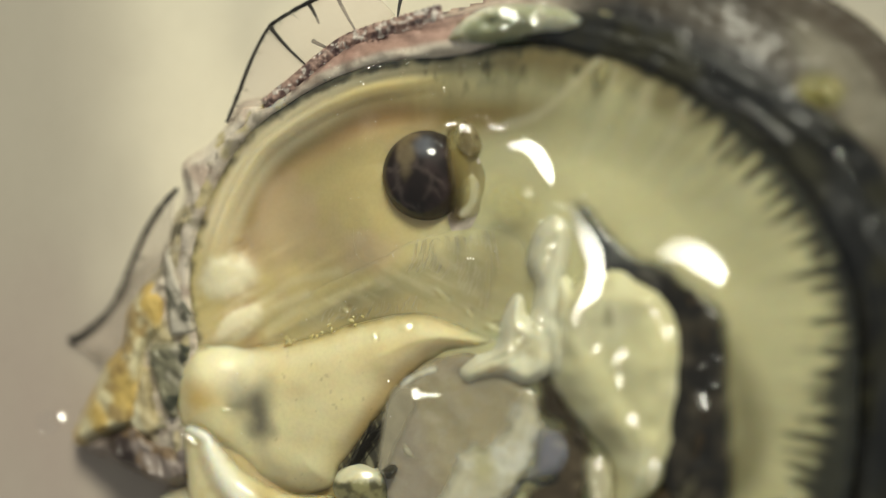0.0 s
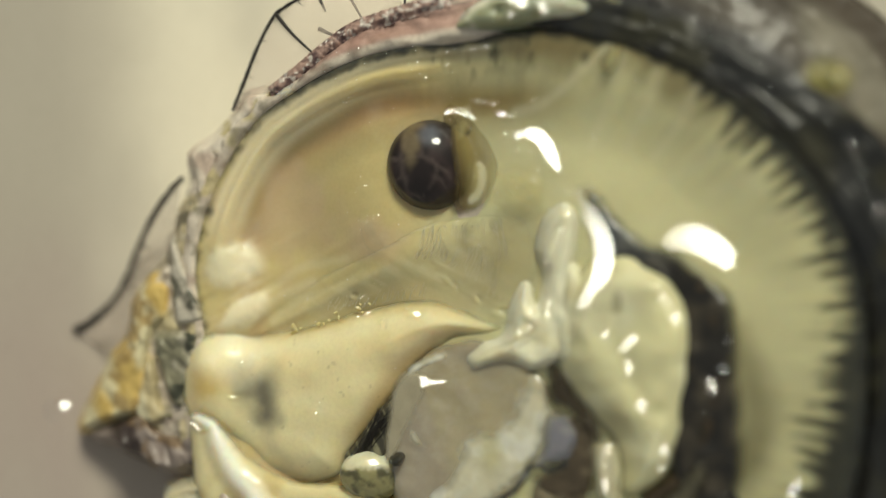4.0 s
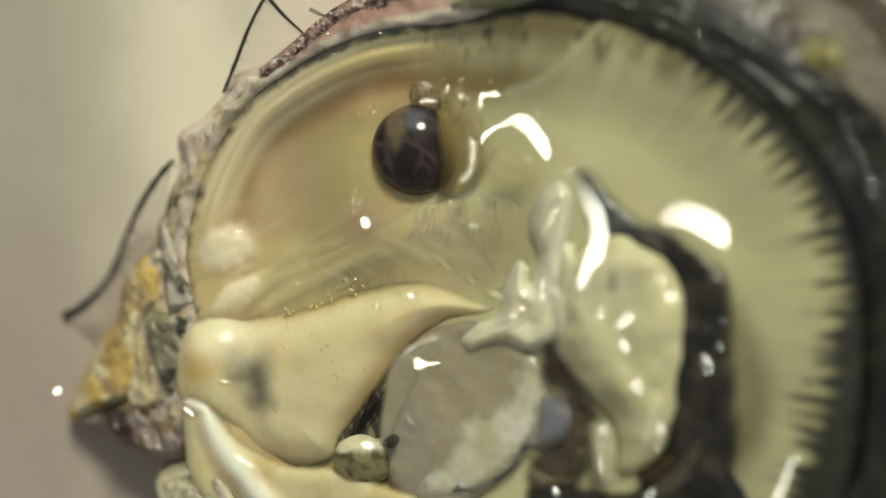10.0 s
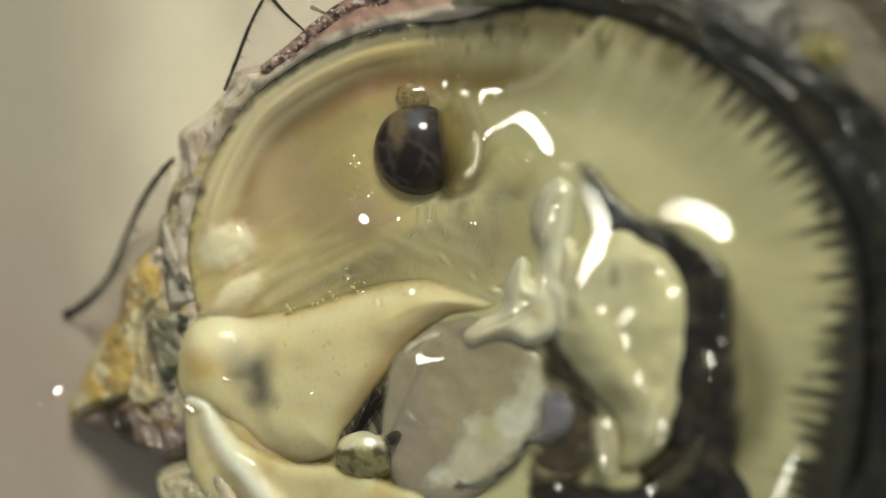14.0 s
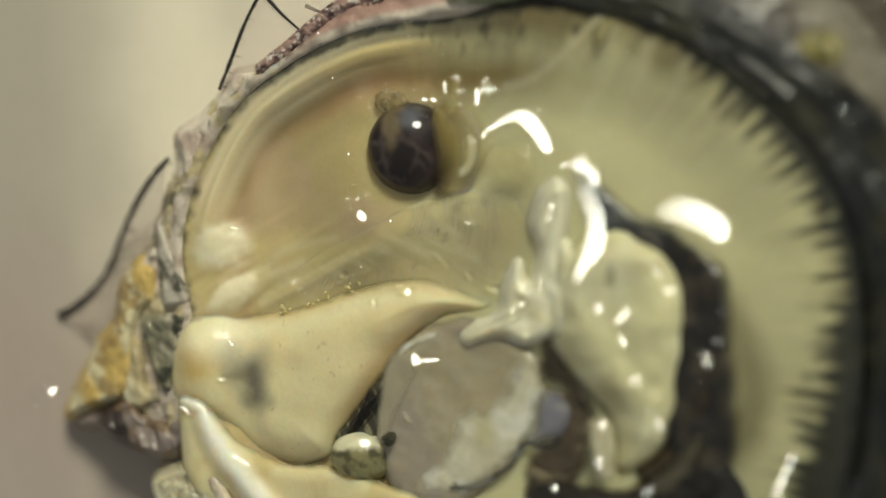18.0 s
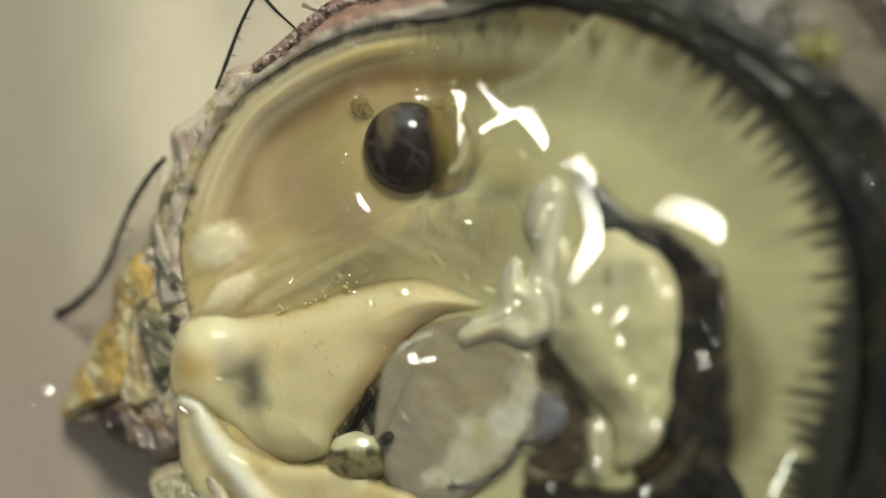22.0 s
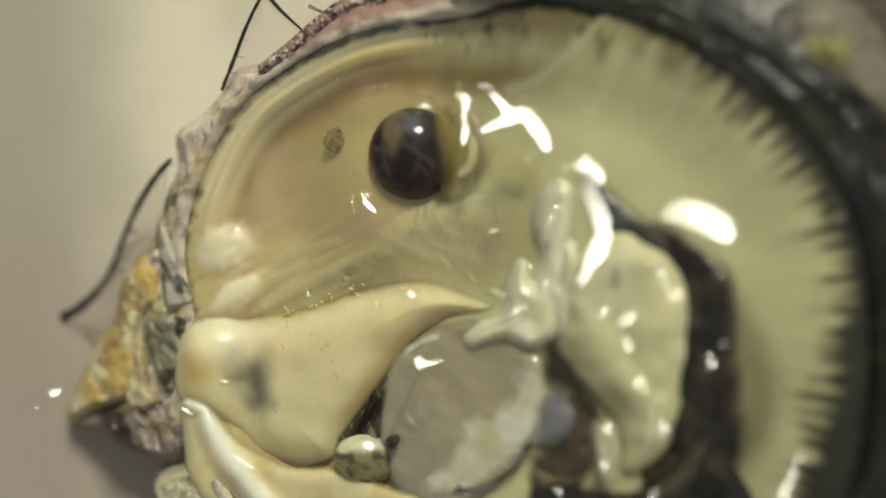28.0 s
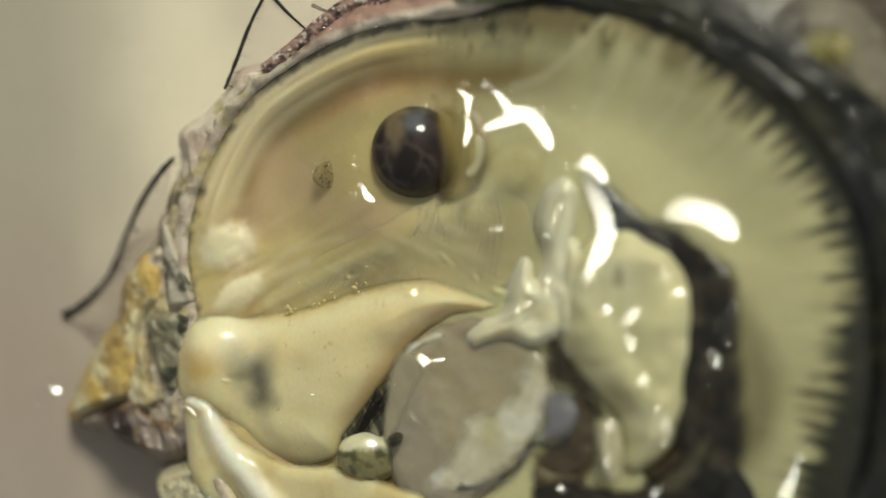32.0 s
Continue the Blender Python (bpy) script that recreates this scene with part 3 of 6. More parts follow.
def build_edge_bands():
    # pale lip, then the grey-black frill between mantle and shell
    lip = curve([(-23.2, 8.5), (-20.2, 13.0), (-16.8, 15.6), (-12.0, 18.0), (-7.4, 19.6), (-2.7, 20.4), (0.8, 20.8)], 10, False)
    slab("shell_lip", ribbon(lip, 0.55), lambda d, s, X, Y: 0.9 * smooth(-0.3, 0.5, d) + 0.25 * ripple(X, Y, 1.1, 66), FLESH, oyster, "pale wet inner lip of the shell",
         lambda d, s, X, Y: blend(blend((0.72, 0.64, 0.52), (0.46, 0.42, 0.34), smooth(-19.1, -9.5, X)), np.array((0.32, 0.26, 0.21)), 0.7 * smooth(0.0, 0.6, ripple(X, Y, 1.0, 67))), res=0.16, margin=0.4, thick=1.2)
    crust = curve([(-16.8, 16.5), (-13.9, 18.4), (-11.7, 20.0), (-9.0, 21.7), (-6.1, 22.5), (-3.2, 23.1), (-0.2, 23.7)], 10, False)
    slab("rim_crust", ribbon(crust, 0.5), lambda d, s, X, Y: 0.3 + 0.35 * smooth(-0.2, 0.6, d) + 0.45 * np.abs(ripple(X, Y, 0.6, 261)), SHELL, oyster, "rough whitish and dark purple crust of the lip",
         lambda d, s, X, Y: blend(blend((0.42, 0.28, 0.24), (0.12, 0.07, 0.07), smooth(-0.2, 0.3, ripple(X, Y, 0.8, 262))), np.array((0.76, 0.71, 0.66)), 0.8 * smooth(0.1, 0.5, ripple(X, Y, 0.35, 263) + 0.5 * ripple(X, Y, 1.5, 266))), res=0.1, margin=0.3, thick=1.2)
    frill = curve([(-4.2, 20.1), (0.8, 20.9), (7.0, 21.6), (13.8, 20.6), (20.2, 17.4), (26.1, 13.6), (30.8, 9.6), (34.1, 4.5), (36.1, -0.8), (36.7, -6.1), (36.5, -12.3), (35.2, -19.4), (31.7, -24.8)], 10, False)
    w = 0.5 + 1.6 * smooth(2, 14, frill[:, 0]) + 1.4 * smooth(24, 34, frill[:, 0])

    def h(d, s, X, Y):
        return 0.2 + 0.9 * smooth(-0.2, 1.0, d) + 0.35 * ripple(s * 0.25, d, 0.9, 61, 2) - 1.4 * smooth(0.1, -0.5, d)

    def col(d, s, X, Y):
        f = ripple(s * 0.3, d, 1.3, 62) * 0.5 + 0.5
        c = blend((0.008, 0.008, 0.008), (0.034, 0.034, 0.033), smooth(0.45, 0.8, f))
        return blend(c, np.array((0.04, 0.036, 0.016)), smooth(0.5, 0.8, ripple(X, Y, 3.2, 64) * 0.5 + 0.5) * 0.8)

    slab("mantle_edge", ribbon(frill, w), h, DARK, oyster, "dark grey wet frilled mantle edge", col, res=0.2, margin=0.5, thick=1.5, fade=0.5)
    fold = curve([(15.1, 18.9), (20.6, 15.7), (24.8, 12.3), (28.7, 8.5), (31.6, 4.0), (33.2, -0.8), (33.9, -6.6), (33.7, -12.3), (32.6, -18.5)], 10, False)
    slab("edge_fold", ribbon(fold, 0.32), lambda d, s, X, Y: 0.2 + 1.0 * smooth(-0.2, 0.35, d) + 0.2 * ripple(X, Y, 1.0, 68), DARK, oyster, "olive-brown wet fold along the mantle edge",
         lambda d, s, X, Y: blend((0.014, 0.012, 0.008), (0.06, 0.055, 0.028), smooth(-0.2, 0.4, ripple(s, d, 1.4, 69))), res=0.16, margin=0.4, thick=1.0)
    # wet whitish-green clot on the top edge, and yellow specks
    o = curve([(0.3, 21.0), (2.3, 23.1), (5.6, 23.9), (9.8, 23.3), (12.0, 21.9), (10.7, 20.9), (7.0, 20.8), (3.2, 20.7)])
    slab("edge_slime", o, lobe_height(2.0, 1.6, 0.7, 1.4, 63, 0.4), SLICK, oyster, "wet whitish-green slime on the shell edge",
         lambda d, s, X, Y: blend((0.34, 0.36, 0.24), (0.62, 0.63, 0.52), smooth(-0.2, 0.4, ripple(X, Y, 1.3, 65))), res=0.16, thick=2)
    for pts in ([(11.8, 22.2), (13.6, 22.9), (14.7, 21.9), (14.0, 20.8), (12.5, 20.9)], [(12.6, 17.8), (13.8, 18.9), (14.3, 17.7), (13.7, 16.3), (12.7, 16.2)], [(29.8, 15.8), (30.8, 16.2), (31.7, 15.1), (31.2, 14.3), (30.2, 14.8)]):
        slab("yellow_scrap", curve(pts), lobe_height(0.9, 1.0, 0.2, 1.0, 60, 0.6), FLESH, oyster, "small yellow-green scrap of tissue", lambda d, s, X, Y: (0.44, 0.41, 0.22), res=0.18, thick=2, fade=1.0)


def lobe_height(top, soft, lump=0.2, size=3.0, seed=1, sink=1.0, power=2.0):
    def h(d, s, X, Y):
        u = np.clip((d + 0.3) / soft, 0, 1)
        p = 1 - (1 - u) ** power
        return -sink + (top + sink) * (0.55 * p + 0.45 * p * p * (3 - 2 * p)) + lump * ripple(X, Y, size, seed, 2) * smooth(0, 1.5, d) - 1.5 * smooth(-0.1, -0.7, d)
    return h


def melt(colour, wide, where=None):
    """The same colours, running into those of the mantle towards the edge."""
    def out(d, s, X, Y):
        m, along = edge_distance(MOUTH, X, Y)
        f = smooth(wide, 0.0, d + 0.25 * wide * ripple(X, Y, 1.4, 89))
        return blend(colour(d, s, X, Y), mantle_colour(m, along, X, Y), f if where is None else f * where(X, Y))
    return out


build_edge_bands()


def build_hinge():
    def crag(top, seed, soft=1.2, rough=1.0):
        def h(d, s, X, Y):
            facet = np.abs(ripple(X + 0.6 * Y, (Y - 0.6 * X) * 0.5, 1.8, seed, 2)) * 1.1 + 0.6 * ripple(X, Y, 2.4, seed + 1, 2) + 0.35 * np.abs(ripple(X * 1.2 + 0.5 * Y, (Y - 0.6 * X) * 0.4, 0.7, seed + 2, 2))
            return -1.5 + (top + 1.5) * smooth(-0.4, soft, d) + 0.7 * rough * (facet - 0.7) * smooth(-0.2, 0.8, d)
        return h

    def tones(a, b, c, seed, cut=0.5):
        def col(d, s, X, Y):
            f = ripple(X + 0.4 * Y, (Y - 0.4 * X) * 0.7, 2.2, seed, 3) * 0.6 + 0.5
            g = ripple(X, Y, 1.7, seed + 3, 3) * 0.65 + 0.5
            out = blend(a, b, smooth(cut - 0.1, cut + 0.15, f))
            return blend(out, np.array(c), smooth(0.52, 0.75, g) * 0.9)
        return col

    lumps = (
        ("hinge_flake", "ochre flaky hinge ligament", [(-29.5, -1.2), (-27.6, -2.2), (-27.7, -5.5), (-29.3, -6.6), (-30.2, -9.5), (-29.8, -13.4), (-30.6, -15.0), (-34.4, -16.2), (-38.0, -17.5), (-38.6, -16.8), (-36.4, -12.6), (-34.7, -9.6), (-32.7, -7.3), (-32.3, -4.2), (-30.8, -1.9)], 0.8, 201, (0.62, 0.44, 0.14), (0.74, 0.66, 0.42), (0.40, 0.27, 0.10), 0.5, 0.6),
        ("hinge_wedge", "grey mottled rough wedge at the hinge", [(-28.0, 2.7), (-26.7, 2.7), (-25.3, -0.5), (-23.9, -3.6), (-23.6, -5.6), (-25.7, -6.3), (-27.4, -6.0), (-27.9, -2.7), (-28.2, 0.1)], 1.3, 211, (0.35, 0.31, 0.24), (0.54, 0.49, 0.41), (0.06, 0.06, 0.04), 0.5, 0.5),
        ("hinge_crust", "pale yellow crumbly crust at the hinge", [(-30.5, -8.9), (-29.1, -10.2), (-28.4, -13.8), (-26.1, -14.0), (-23.9, -10.9), (-22.2, -11.3), (-22.3, -14.3), (-23.9, -15.6), (-26.7, -15.4), (-29.8, -16.4), (-32.2, -15.2), (-31.5, -11.7)], 0.9, 221, (0.76, 0.69, 0.47), (0.52, 0.43, 0.25), (0.20, 0.18, 0.11), 0.55, 0.7),
        ("hinge_crumb", "dark green-black crumbly matter at the hinge", [(-29.7, -6.7), (-26.6, -6.1), (-24.0, -6.3), (-24.3, -9.2), (-25.2, -12.0), (-25.9, -14.4), (-27.8, -14.0), (-28.9, -11.0), (-29.8, -8.8)], 1.4, 215, (0.25, 0.235, 0.16), (0.54, 0.50, 0.40), (0.025, 0.03, 0.02), 0.5, 0.9),
        ("hinge_chunk", "dark brown broken shell chunk at the hinge", [(-37.2, -17.9), (-33.7, -15.9), (-30.5, -14.6), (-29.1, -16.4), (-26.1, -16.1), (-23.5, -16.3), (-23.4, -18.0), (-24.4, -19.8), (-26.7, -20.9), (-29.1, -20.4), (-32.1, -19.5), (-34.5, -18.6)], 1.0, 231, (0.045, 0.03, 0.027), (0.27, 0.22, 0.20), (0.20, 0.13, 0.07), 0.5, 1.4),
        ("rim_scale", "pinkish-white flaky scale on the shell rim", [(-25.4, 8.6), (-25.8, 11.1), (-22.9, 12.9), (-20.8, 15.0), (-19.4, 16.8), (-16.5, 16.7), (-17.6, 14.8), (-20.2, 12.2), (-22.3, 9.1), (-23.8, 6.1), (-25.1, 6.7)], 1.1, 241, (0.78, 0.69, 0.58), (0.66, 0.52, 0.43), (0.56, 0.47, 0.24), 0.5, 0.4),
        ("rim_scale", "whitish crusty scale on the shell rim", [(-26.4, 6.2), (-24.4, 6.7), (-23.8, 3.9), (-24.8, 0.6), (-26.6, 0.1), (-27.5, 2.3)], 0.9, 251, (0.74, 0.68, 0.56), (0.56, 0.47, 0.30), (0.16, 0.14, 0.09), 0.5, 0.6),
    )
    for name, label, pts, top, seed, a, b, c, cut, rough in lumps:
        slab(name, curve(pts), crag(top, seed, 1.0, rough), SHELL, oyster, label, tones(a, b, c, seed + 5, cut), res=0.16, margin=0.5, thick=3)
    o = curve([(-28.3, -22.8), (-26.6, -21.8), (-24.3, -21.1), (-22.1, -21.6), (-21.8, -23.1), (-22.3, -25.1), (-26.6, -25.7), (-28.1, -24.4)])
    slab("frilled_scrap", o, lobe_height(1.2, 1.0, 0.45, 0.7, 263, 0.8), SLICK, oyster, "wet crinkled greenish scrap of tissue", lambda d, s, X, Y: blend((0.60, 0.55, 0.39), (0.26, 0.25, 0.16), smooth(0.0, 0.7, ripple(X, Y, 0.9, 264))), res=0.1, thick=3)


build_hinge()


def build_growth_scales():
    # thin clear scales that reach from the rim to the table, with dark cracked borders
    for border, inner, cracks in (
        ([(-21.0, 15.0, 15.0), (-20.0, 17.4, 15.2), (-18.6, 20.9, 15.5), (-17.3, 23.3, 16.0), (-16.3, 24.4, 16.4), (-14.1, 25.6, 17.0), (-11.6, 26.7, 17.5), (-7.6, 28.1, 18.0)],
         [(-4.4, 24.5, 20.0), (-7.5, 22.9, 20.0), (-11.8, 20.2, 19.0), (-15.6, 17.1, 18.0), (-18.9, 16.1, 17.0)],
         ([(-16.6, 24.0, 16.4), (-14.8, 21.9, 17.6), (-12.8, 20.0, 18.6)], [(-12.8, 26.1, 17.0), (-12.1, 24.9, 17.8), (-11.7, 24.0, 18.0)], [(-10.1, 26.7, 17.6), (-9.1, 24.8, 18.6), (-8.0, 22.9, 19.2)], [(-12.3, 22.4, 18.0), (-11.2, 21.8, 18.6), (-10.3, 21.5, 19.0)], [(-3.8, 26.9, 18.6), (-4.1, 25.5, 19.0), (-4.2, 24.1, 19.6)])),
        ([(-27.0, 8.8, 10.0), (-29.3, 6.7, 8.0), (-31.5, 3.9, 6.0), (-33.4, 0.7, 4.0), (-34.7, -2.3, 3.0), (-36.5, -4.8, 2.0), (-38.5, -6.5, 1.2), (-40.0, -7.1, 0.6)],
         [(-37.1, -9.5, 3.0), (-33.9, -8.1, 7.0), (-31.1, -1.7, 9.0), (-28.0, 1.7, 11.0), (-27.0, 5.6, 12.0)],
         ([(-28.1, 8.1, 9.0), (-29.2, 6.8, 8.2), (-30.5, 5.3, 7.0)], [(-32.4, 2.1, 5.0), (-31.7, 1.7, 5.6), (-31.1, 1.6, 6.0)], [(-34.0, -0.8, 3.6), (-33.2, -1.1, 4.4), (-32.5, -1.2, 5.0)])),
    ):
        b = curve([(x, y, max(z, TABLE_TOP + 0.3)) for x, y, z in border], 8, False)
        i = curve(inner, 8, False)[::-1]
        k = 24
        pick = lambda c: c[np.round(np.linspace(0, len(c) - 1, k)).astype(int)]
        b2, i2 = pick(b), pick(i)
        n = 6
        grid = np.array([[b2[a] * (1 - j / n) + i2[a] * (j / n) + np.array([0, 0, 0.35 * math.sin(math.pi * j / n)]) for j in range(n + 1)] for a in range(k)])
        v = grid.reshape(-1, 3)
        ids = np.arange(k * (n + 1)).reshape(k, n + 1)
        q = np.stack([ids[:-1, :-1].ravel(), ids[1:, :-1].ravel(), ids[1:, 1:].ravel(), ids[:-1, 1:].ravel()], 1)
        N = len(v)
        ring = np.concatenate([ids[:, 0], ids[-1, 1:], ids[-2::-1, -1], ids[0, -2:0:-1]])
        sides = [(x, y, y + N, x + N) for x, y in zip(ring, np.roll(ring, -1))]
        scale = mesh_object("growth_scale", np.concatenate([v, v - [0, 0, 0.12]]), q.tolist() + (q[:, ::-1] + N).tolist() + sides, SCALE, oyster, "thin clear growth scale with a dark border")
        rad = 0.18 + 0.08 * ripple(np.arange(len(b)) * 1.0, np.zeros(len(b)), 2.0, 7)
        if border[-1][2] < 2:
            rad = rad * (1.5 + 1.0 * np.linspace(0, 1, len(b)))
        tube("border", b + [0, 0, 0.1], rad, HAIR, scale, "blackish ragged border")
        for c in cracks:
            l = curve(c, 6, False) + [0, 0, 0.25]
            tube("crack", l, np.linspace(0.22, 0.08, len(l)), HAIR, scale, "dark crack")
        rnd = random.Random(5)
        for a in range(2, len(b) - 2, 4):
            ang = rnd.uniform(-0.6, 0.4)
            L = rnd.uniform(0.4, 1.1)
            l = np.array([b[a] + np.array([math.cos(ang), math.sin(ang) - 0.3, 0.1]) * L * f for f in np.linspace(0, 1, 5)]) + [0, 0, 0.15]
            tube("bristle", l, np.linspace(0.07, 0.02, 5), HAIR, scale, "short dark bristle", 5)


build_growth_scales()


RIDGE = curve([(-24.4, -14.1), (-22.2, -15.0), (-21.8, -16.6), (-21.2, -18.3), (-20.1, -20.1), (-18.5, -22.0), (-16.2, -24.4)], 8, False)


def build_organs():
    # thin grey-olive gill sheet under the pearl
    o = curve([(-19.1, -6.9), (-16.8, -4.2), (-11.7, -0.7), (-6.3, 1.8), (-3.2, 3.5), (0.8, 4.7), (4.7, 4.9), (7.0, 3.7), (7.7, 0.0), (6.8, -3.3), (4.7, -5.1), (0.8, -4.4), (-2.2, -3.2), (-7.4, -4.1), (-12.8, -6.0)])

    def gill_h(d, s, X, Y):
        return mantle_height(*edge_distance(MOUTH, X, Y), X, Y) - 0.25 + 0.28 * smooth(-0.3, 0.3, d) + 0.28 * smooth(0.0, 3.0, d) + 0.05 * ripple(X * 0.7 + Y * 0.7, (X - Y) * 0.25, 1.2, 75)

    def gill_c(d, s, X, Y):
        f = ripple((X * 0.5 + Y) * 1.0, (X - Y) * 0.12, 0.5, 76)
        c = blend((0.42, 0.37, 0.205), (0.51, 0.46, 0.275), smooth(-0.3, 0.5, f))
        c = blend(c, np.array((0.46, 0.39, 0.21)), smooth(0.0, 0.6, ripple(X, Y, 2.6, 77)) * 0.35)
        c = blend(c, np.array((0.70, 0.66, 0.47)), smooth(0.15, 0.6, ripple(X, Y, 2.0, 78)) * 0.2 * smooth(-3, 3, X))
        c = blend(c, np.array((0.40, 0.35, 0.185)), 0.75 * smooth(4.2, 1.0, np.hypot(X - 6.4, (Y - 1.2) * 0.7) + 0.6 * ripple(X, Y, 2.0, 55)))
        m, along = edge_distance(MOUTH, X, Y)
        return blend(mantle_colour(m, along, X, Y), c, smooth(0.2, 3.0, d + 0.5 * ripple(X, Y, 1.2, 79)))

    gill = slab("gill", o, gill_h, MANTLE, oyster, "thin grey-olive gill with fine pale filaments", gill_c, res=0.16, thick=0.8, glints=[(0.30, -1.34, 0.19, 3, -40), (2.66, -2.75, 0.19, 1.5, -40), (4.68, -3.85, 0.24, 2, 0), (5.87, -2.86, 0.24, 1.5, 80), (-8.90, -2.74, 0.14, 2, 30)])
    rnd = random.Random(3)
    for (a0, a1), (m0, m1), (b0, b1), count, rad in (
        ([(-2.3, 3.5), (4.7, 4.5)], [(-3.2, 1.1), (5.1, 1.0)], [(-7.4, -1.5), (4.7, -2.9)], 46, 0.026),
        ([(-11.7, -4.1), (-2.2, -2.6)], [(-11.4, -3.6), (-2.1, -2.2)], [(-11.0, -3.1), (-1.8, -1.5)], 34, 0.024),
    ):
        for i in range(count):
            f = (i + rnd.uniform(-0.3, 0.3)) / (count - 1)
            pts = []
            for p, q in ((a0, a1), (m0, m1), (b0, b1)):
                x, y = p[0] + (q[0] - p[0]) * f, p[1] + (q[1] - p[1]) * f
                x, y = np.array([x + rnd.uniform(-0.2, 0.2)]), np.array([y + rnd.uniform(-0.3, 0.3)])
                pts.append((x[0], y[0], (base(x) + gill_h(*edge_distance(o, x, y), x, y))[0] + rnd.uniform(-0.02, 0.012)))
            l = curve(pts, 6, False)
            tube("filament", l, np.linspace(rad, rad * 0.5, len(l)), MANTLE, gill, "", 4, (0.74, 0.69, 0.50, 1.0))

    # cream foot lobe
    o = curve([(-26.2, -10.2), (-24.8, -7.4), (-22.0, -6.3), (-18.5, -6.4), (-13.4, -5.7), (-8.4, -4.1), (-4.2, -3.1), (-0.9, -3.0), (2.3, -4.0), (5.0, -5.0), (3.7, -5.9), (0.3, -6.5), (-3.0, -9.1), (-5.0, -11.7), (-7.1, -14.7), (-9.0, -17.2), (-10.3, -19.7), (-13.9, -20.8), (-17.9, -19.9), (-20.8, -17.7), (-23.5, -16.1), (-25.8, -14.3)])

    def col(d, s, X, Y):
        c = np.broadcast_to((0.83, 0.745, 0.45), (*X.shape, 3))
        c = blend(c, np.array((0.74, 0.57, 0.28)), smooth(0.0, 0.6, ripple(X, Y, 5, 70)) * 0.45)
        # lit upper rim and shaded lower edge of the lobe, put into the colour
        c = blend(c, np.array((0.84, 0.78, 0.53)), smooth(1.2, 0.0, np.abs(d - 1.6)) * 0.5 * smooth(-10.4, -7.3, Y))
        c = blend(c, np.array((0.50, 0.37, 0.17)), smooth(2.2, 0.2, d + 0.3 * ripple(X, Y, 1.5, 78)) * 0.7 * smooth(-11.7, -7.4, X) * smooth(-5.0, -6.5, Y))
        cloud = ripple(X, Y, 1.5, 71)
        veil = smooth(4.2, 1.2, np.hypot((X + 20.6) * 0.8, Y + 8.6) + 0.7 * cloud)
        for (gx, gy), (fx, fy), wide, amount in (((-19.9, -10.2), (-19.4, -12.2), 2.2, 0.75), ((-17.7, -11.6), (-17.2, -14.2), 2.3, 1.0), ((-16.7, -10.0), (-17.2, -12.0), 2.2, 0.3), ((-19.6, -13.4), (-15.4, -18.6), 1.5, 0.22)):
            ux, uy = fx - gx, fy - gy
            k = np.clip(((X - gx) * ux + (Y - gy) * uy) / (ux * ux + uy * uy), 0, 1)
            g = np.hypot(X - gx - k * ux, Y - gy - k * uy) + 0.45 * cloud
            c = blend(c, np.array((0.20, 0.18, 0.125)), smooth(wide, 0.0, g) * amount)
        c = blend(c, np.array((0.60, 0.41, 0.10)), smooth(2.4, 0.3, np.hypot((X + 23.0) * 0.8, Y + 11.4) + 0.8 * cloud) * 0.75)
        c = blend(c, np.array((0.86, 0.81, 0.60)), veil * 0.6)
        # more of the brown shade painted towards the muscle
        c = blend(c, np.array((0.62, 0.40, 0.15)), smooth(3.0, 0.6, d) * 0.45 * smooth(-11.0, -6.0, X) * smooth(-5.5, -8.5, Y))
        fleck = 0.6 * smooth(0.68, 0.76, ripple(X, Y, 0.5, 74, 2))
        return blend(c, np.array((0.30, 0.24, 0.12)), fleck * 0.5)

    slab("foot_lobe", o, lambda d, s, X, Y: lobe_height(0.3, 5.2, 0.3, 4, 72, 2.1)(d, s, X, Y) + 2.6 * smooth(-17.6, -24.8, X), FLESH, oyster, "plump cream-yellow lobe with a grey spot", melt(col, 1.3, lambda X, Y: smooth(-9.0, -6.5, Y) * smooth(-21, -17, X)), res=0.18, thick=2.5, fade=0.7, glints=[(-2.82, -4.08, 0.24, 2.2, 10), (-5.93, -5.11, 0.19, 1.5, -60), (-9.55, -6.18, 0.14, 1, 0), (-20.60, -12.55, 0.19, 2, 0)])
    # soft yellowish crumbs along the upper edge of the lobe
    for i in range(14):
        f = rnd.random()
        x = -15.0 + f * (-6.3 - -15.0)
        y = -6.3 + f * (-3.8 - -6.3) + rnd.uniform(-0.2, 0.9)
        blob("crumb", (x, y, float(base(np.array(x))) - 1.3), (rnd.uniform(0.12, 0.3), rnd.uniform(0.1, 0.2), 0.15), SLICK, oyster, "", (0.58, 0.46, 0.20), 0.3, rnd.uniform(0, 180), i, 8)
    # lower lobe below the crease; the ridge's broad highlight is put into the colour
    o = curve([(-25.1, -14.6), (-22.5, -14.7), (-19.0, -18.5), (-14.5, -20.3), (-10.1, -20.2), (-5.8, -21.2), (-1.2, -22.9), (-2.2, -27.0), (-11.7, -29.2), (-19.7, -26.4), (-24.1, -23.0), (-25.1, -18.7)])
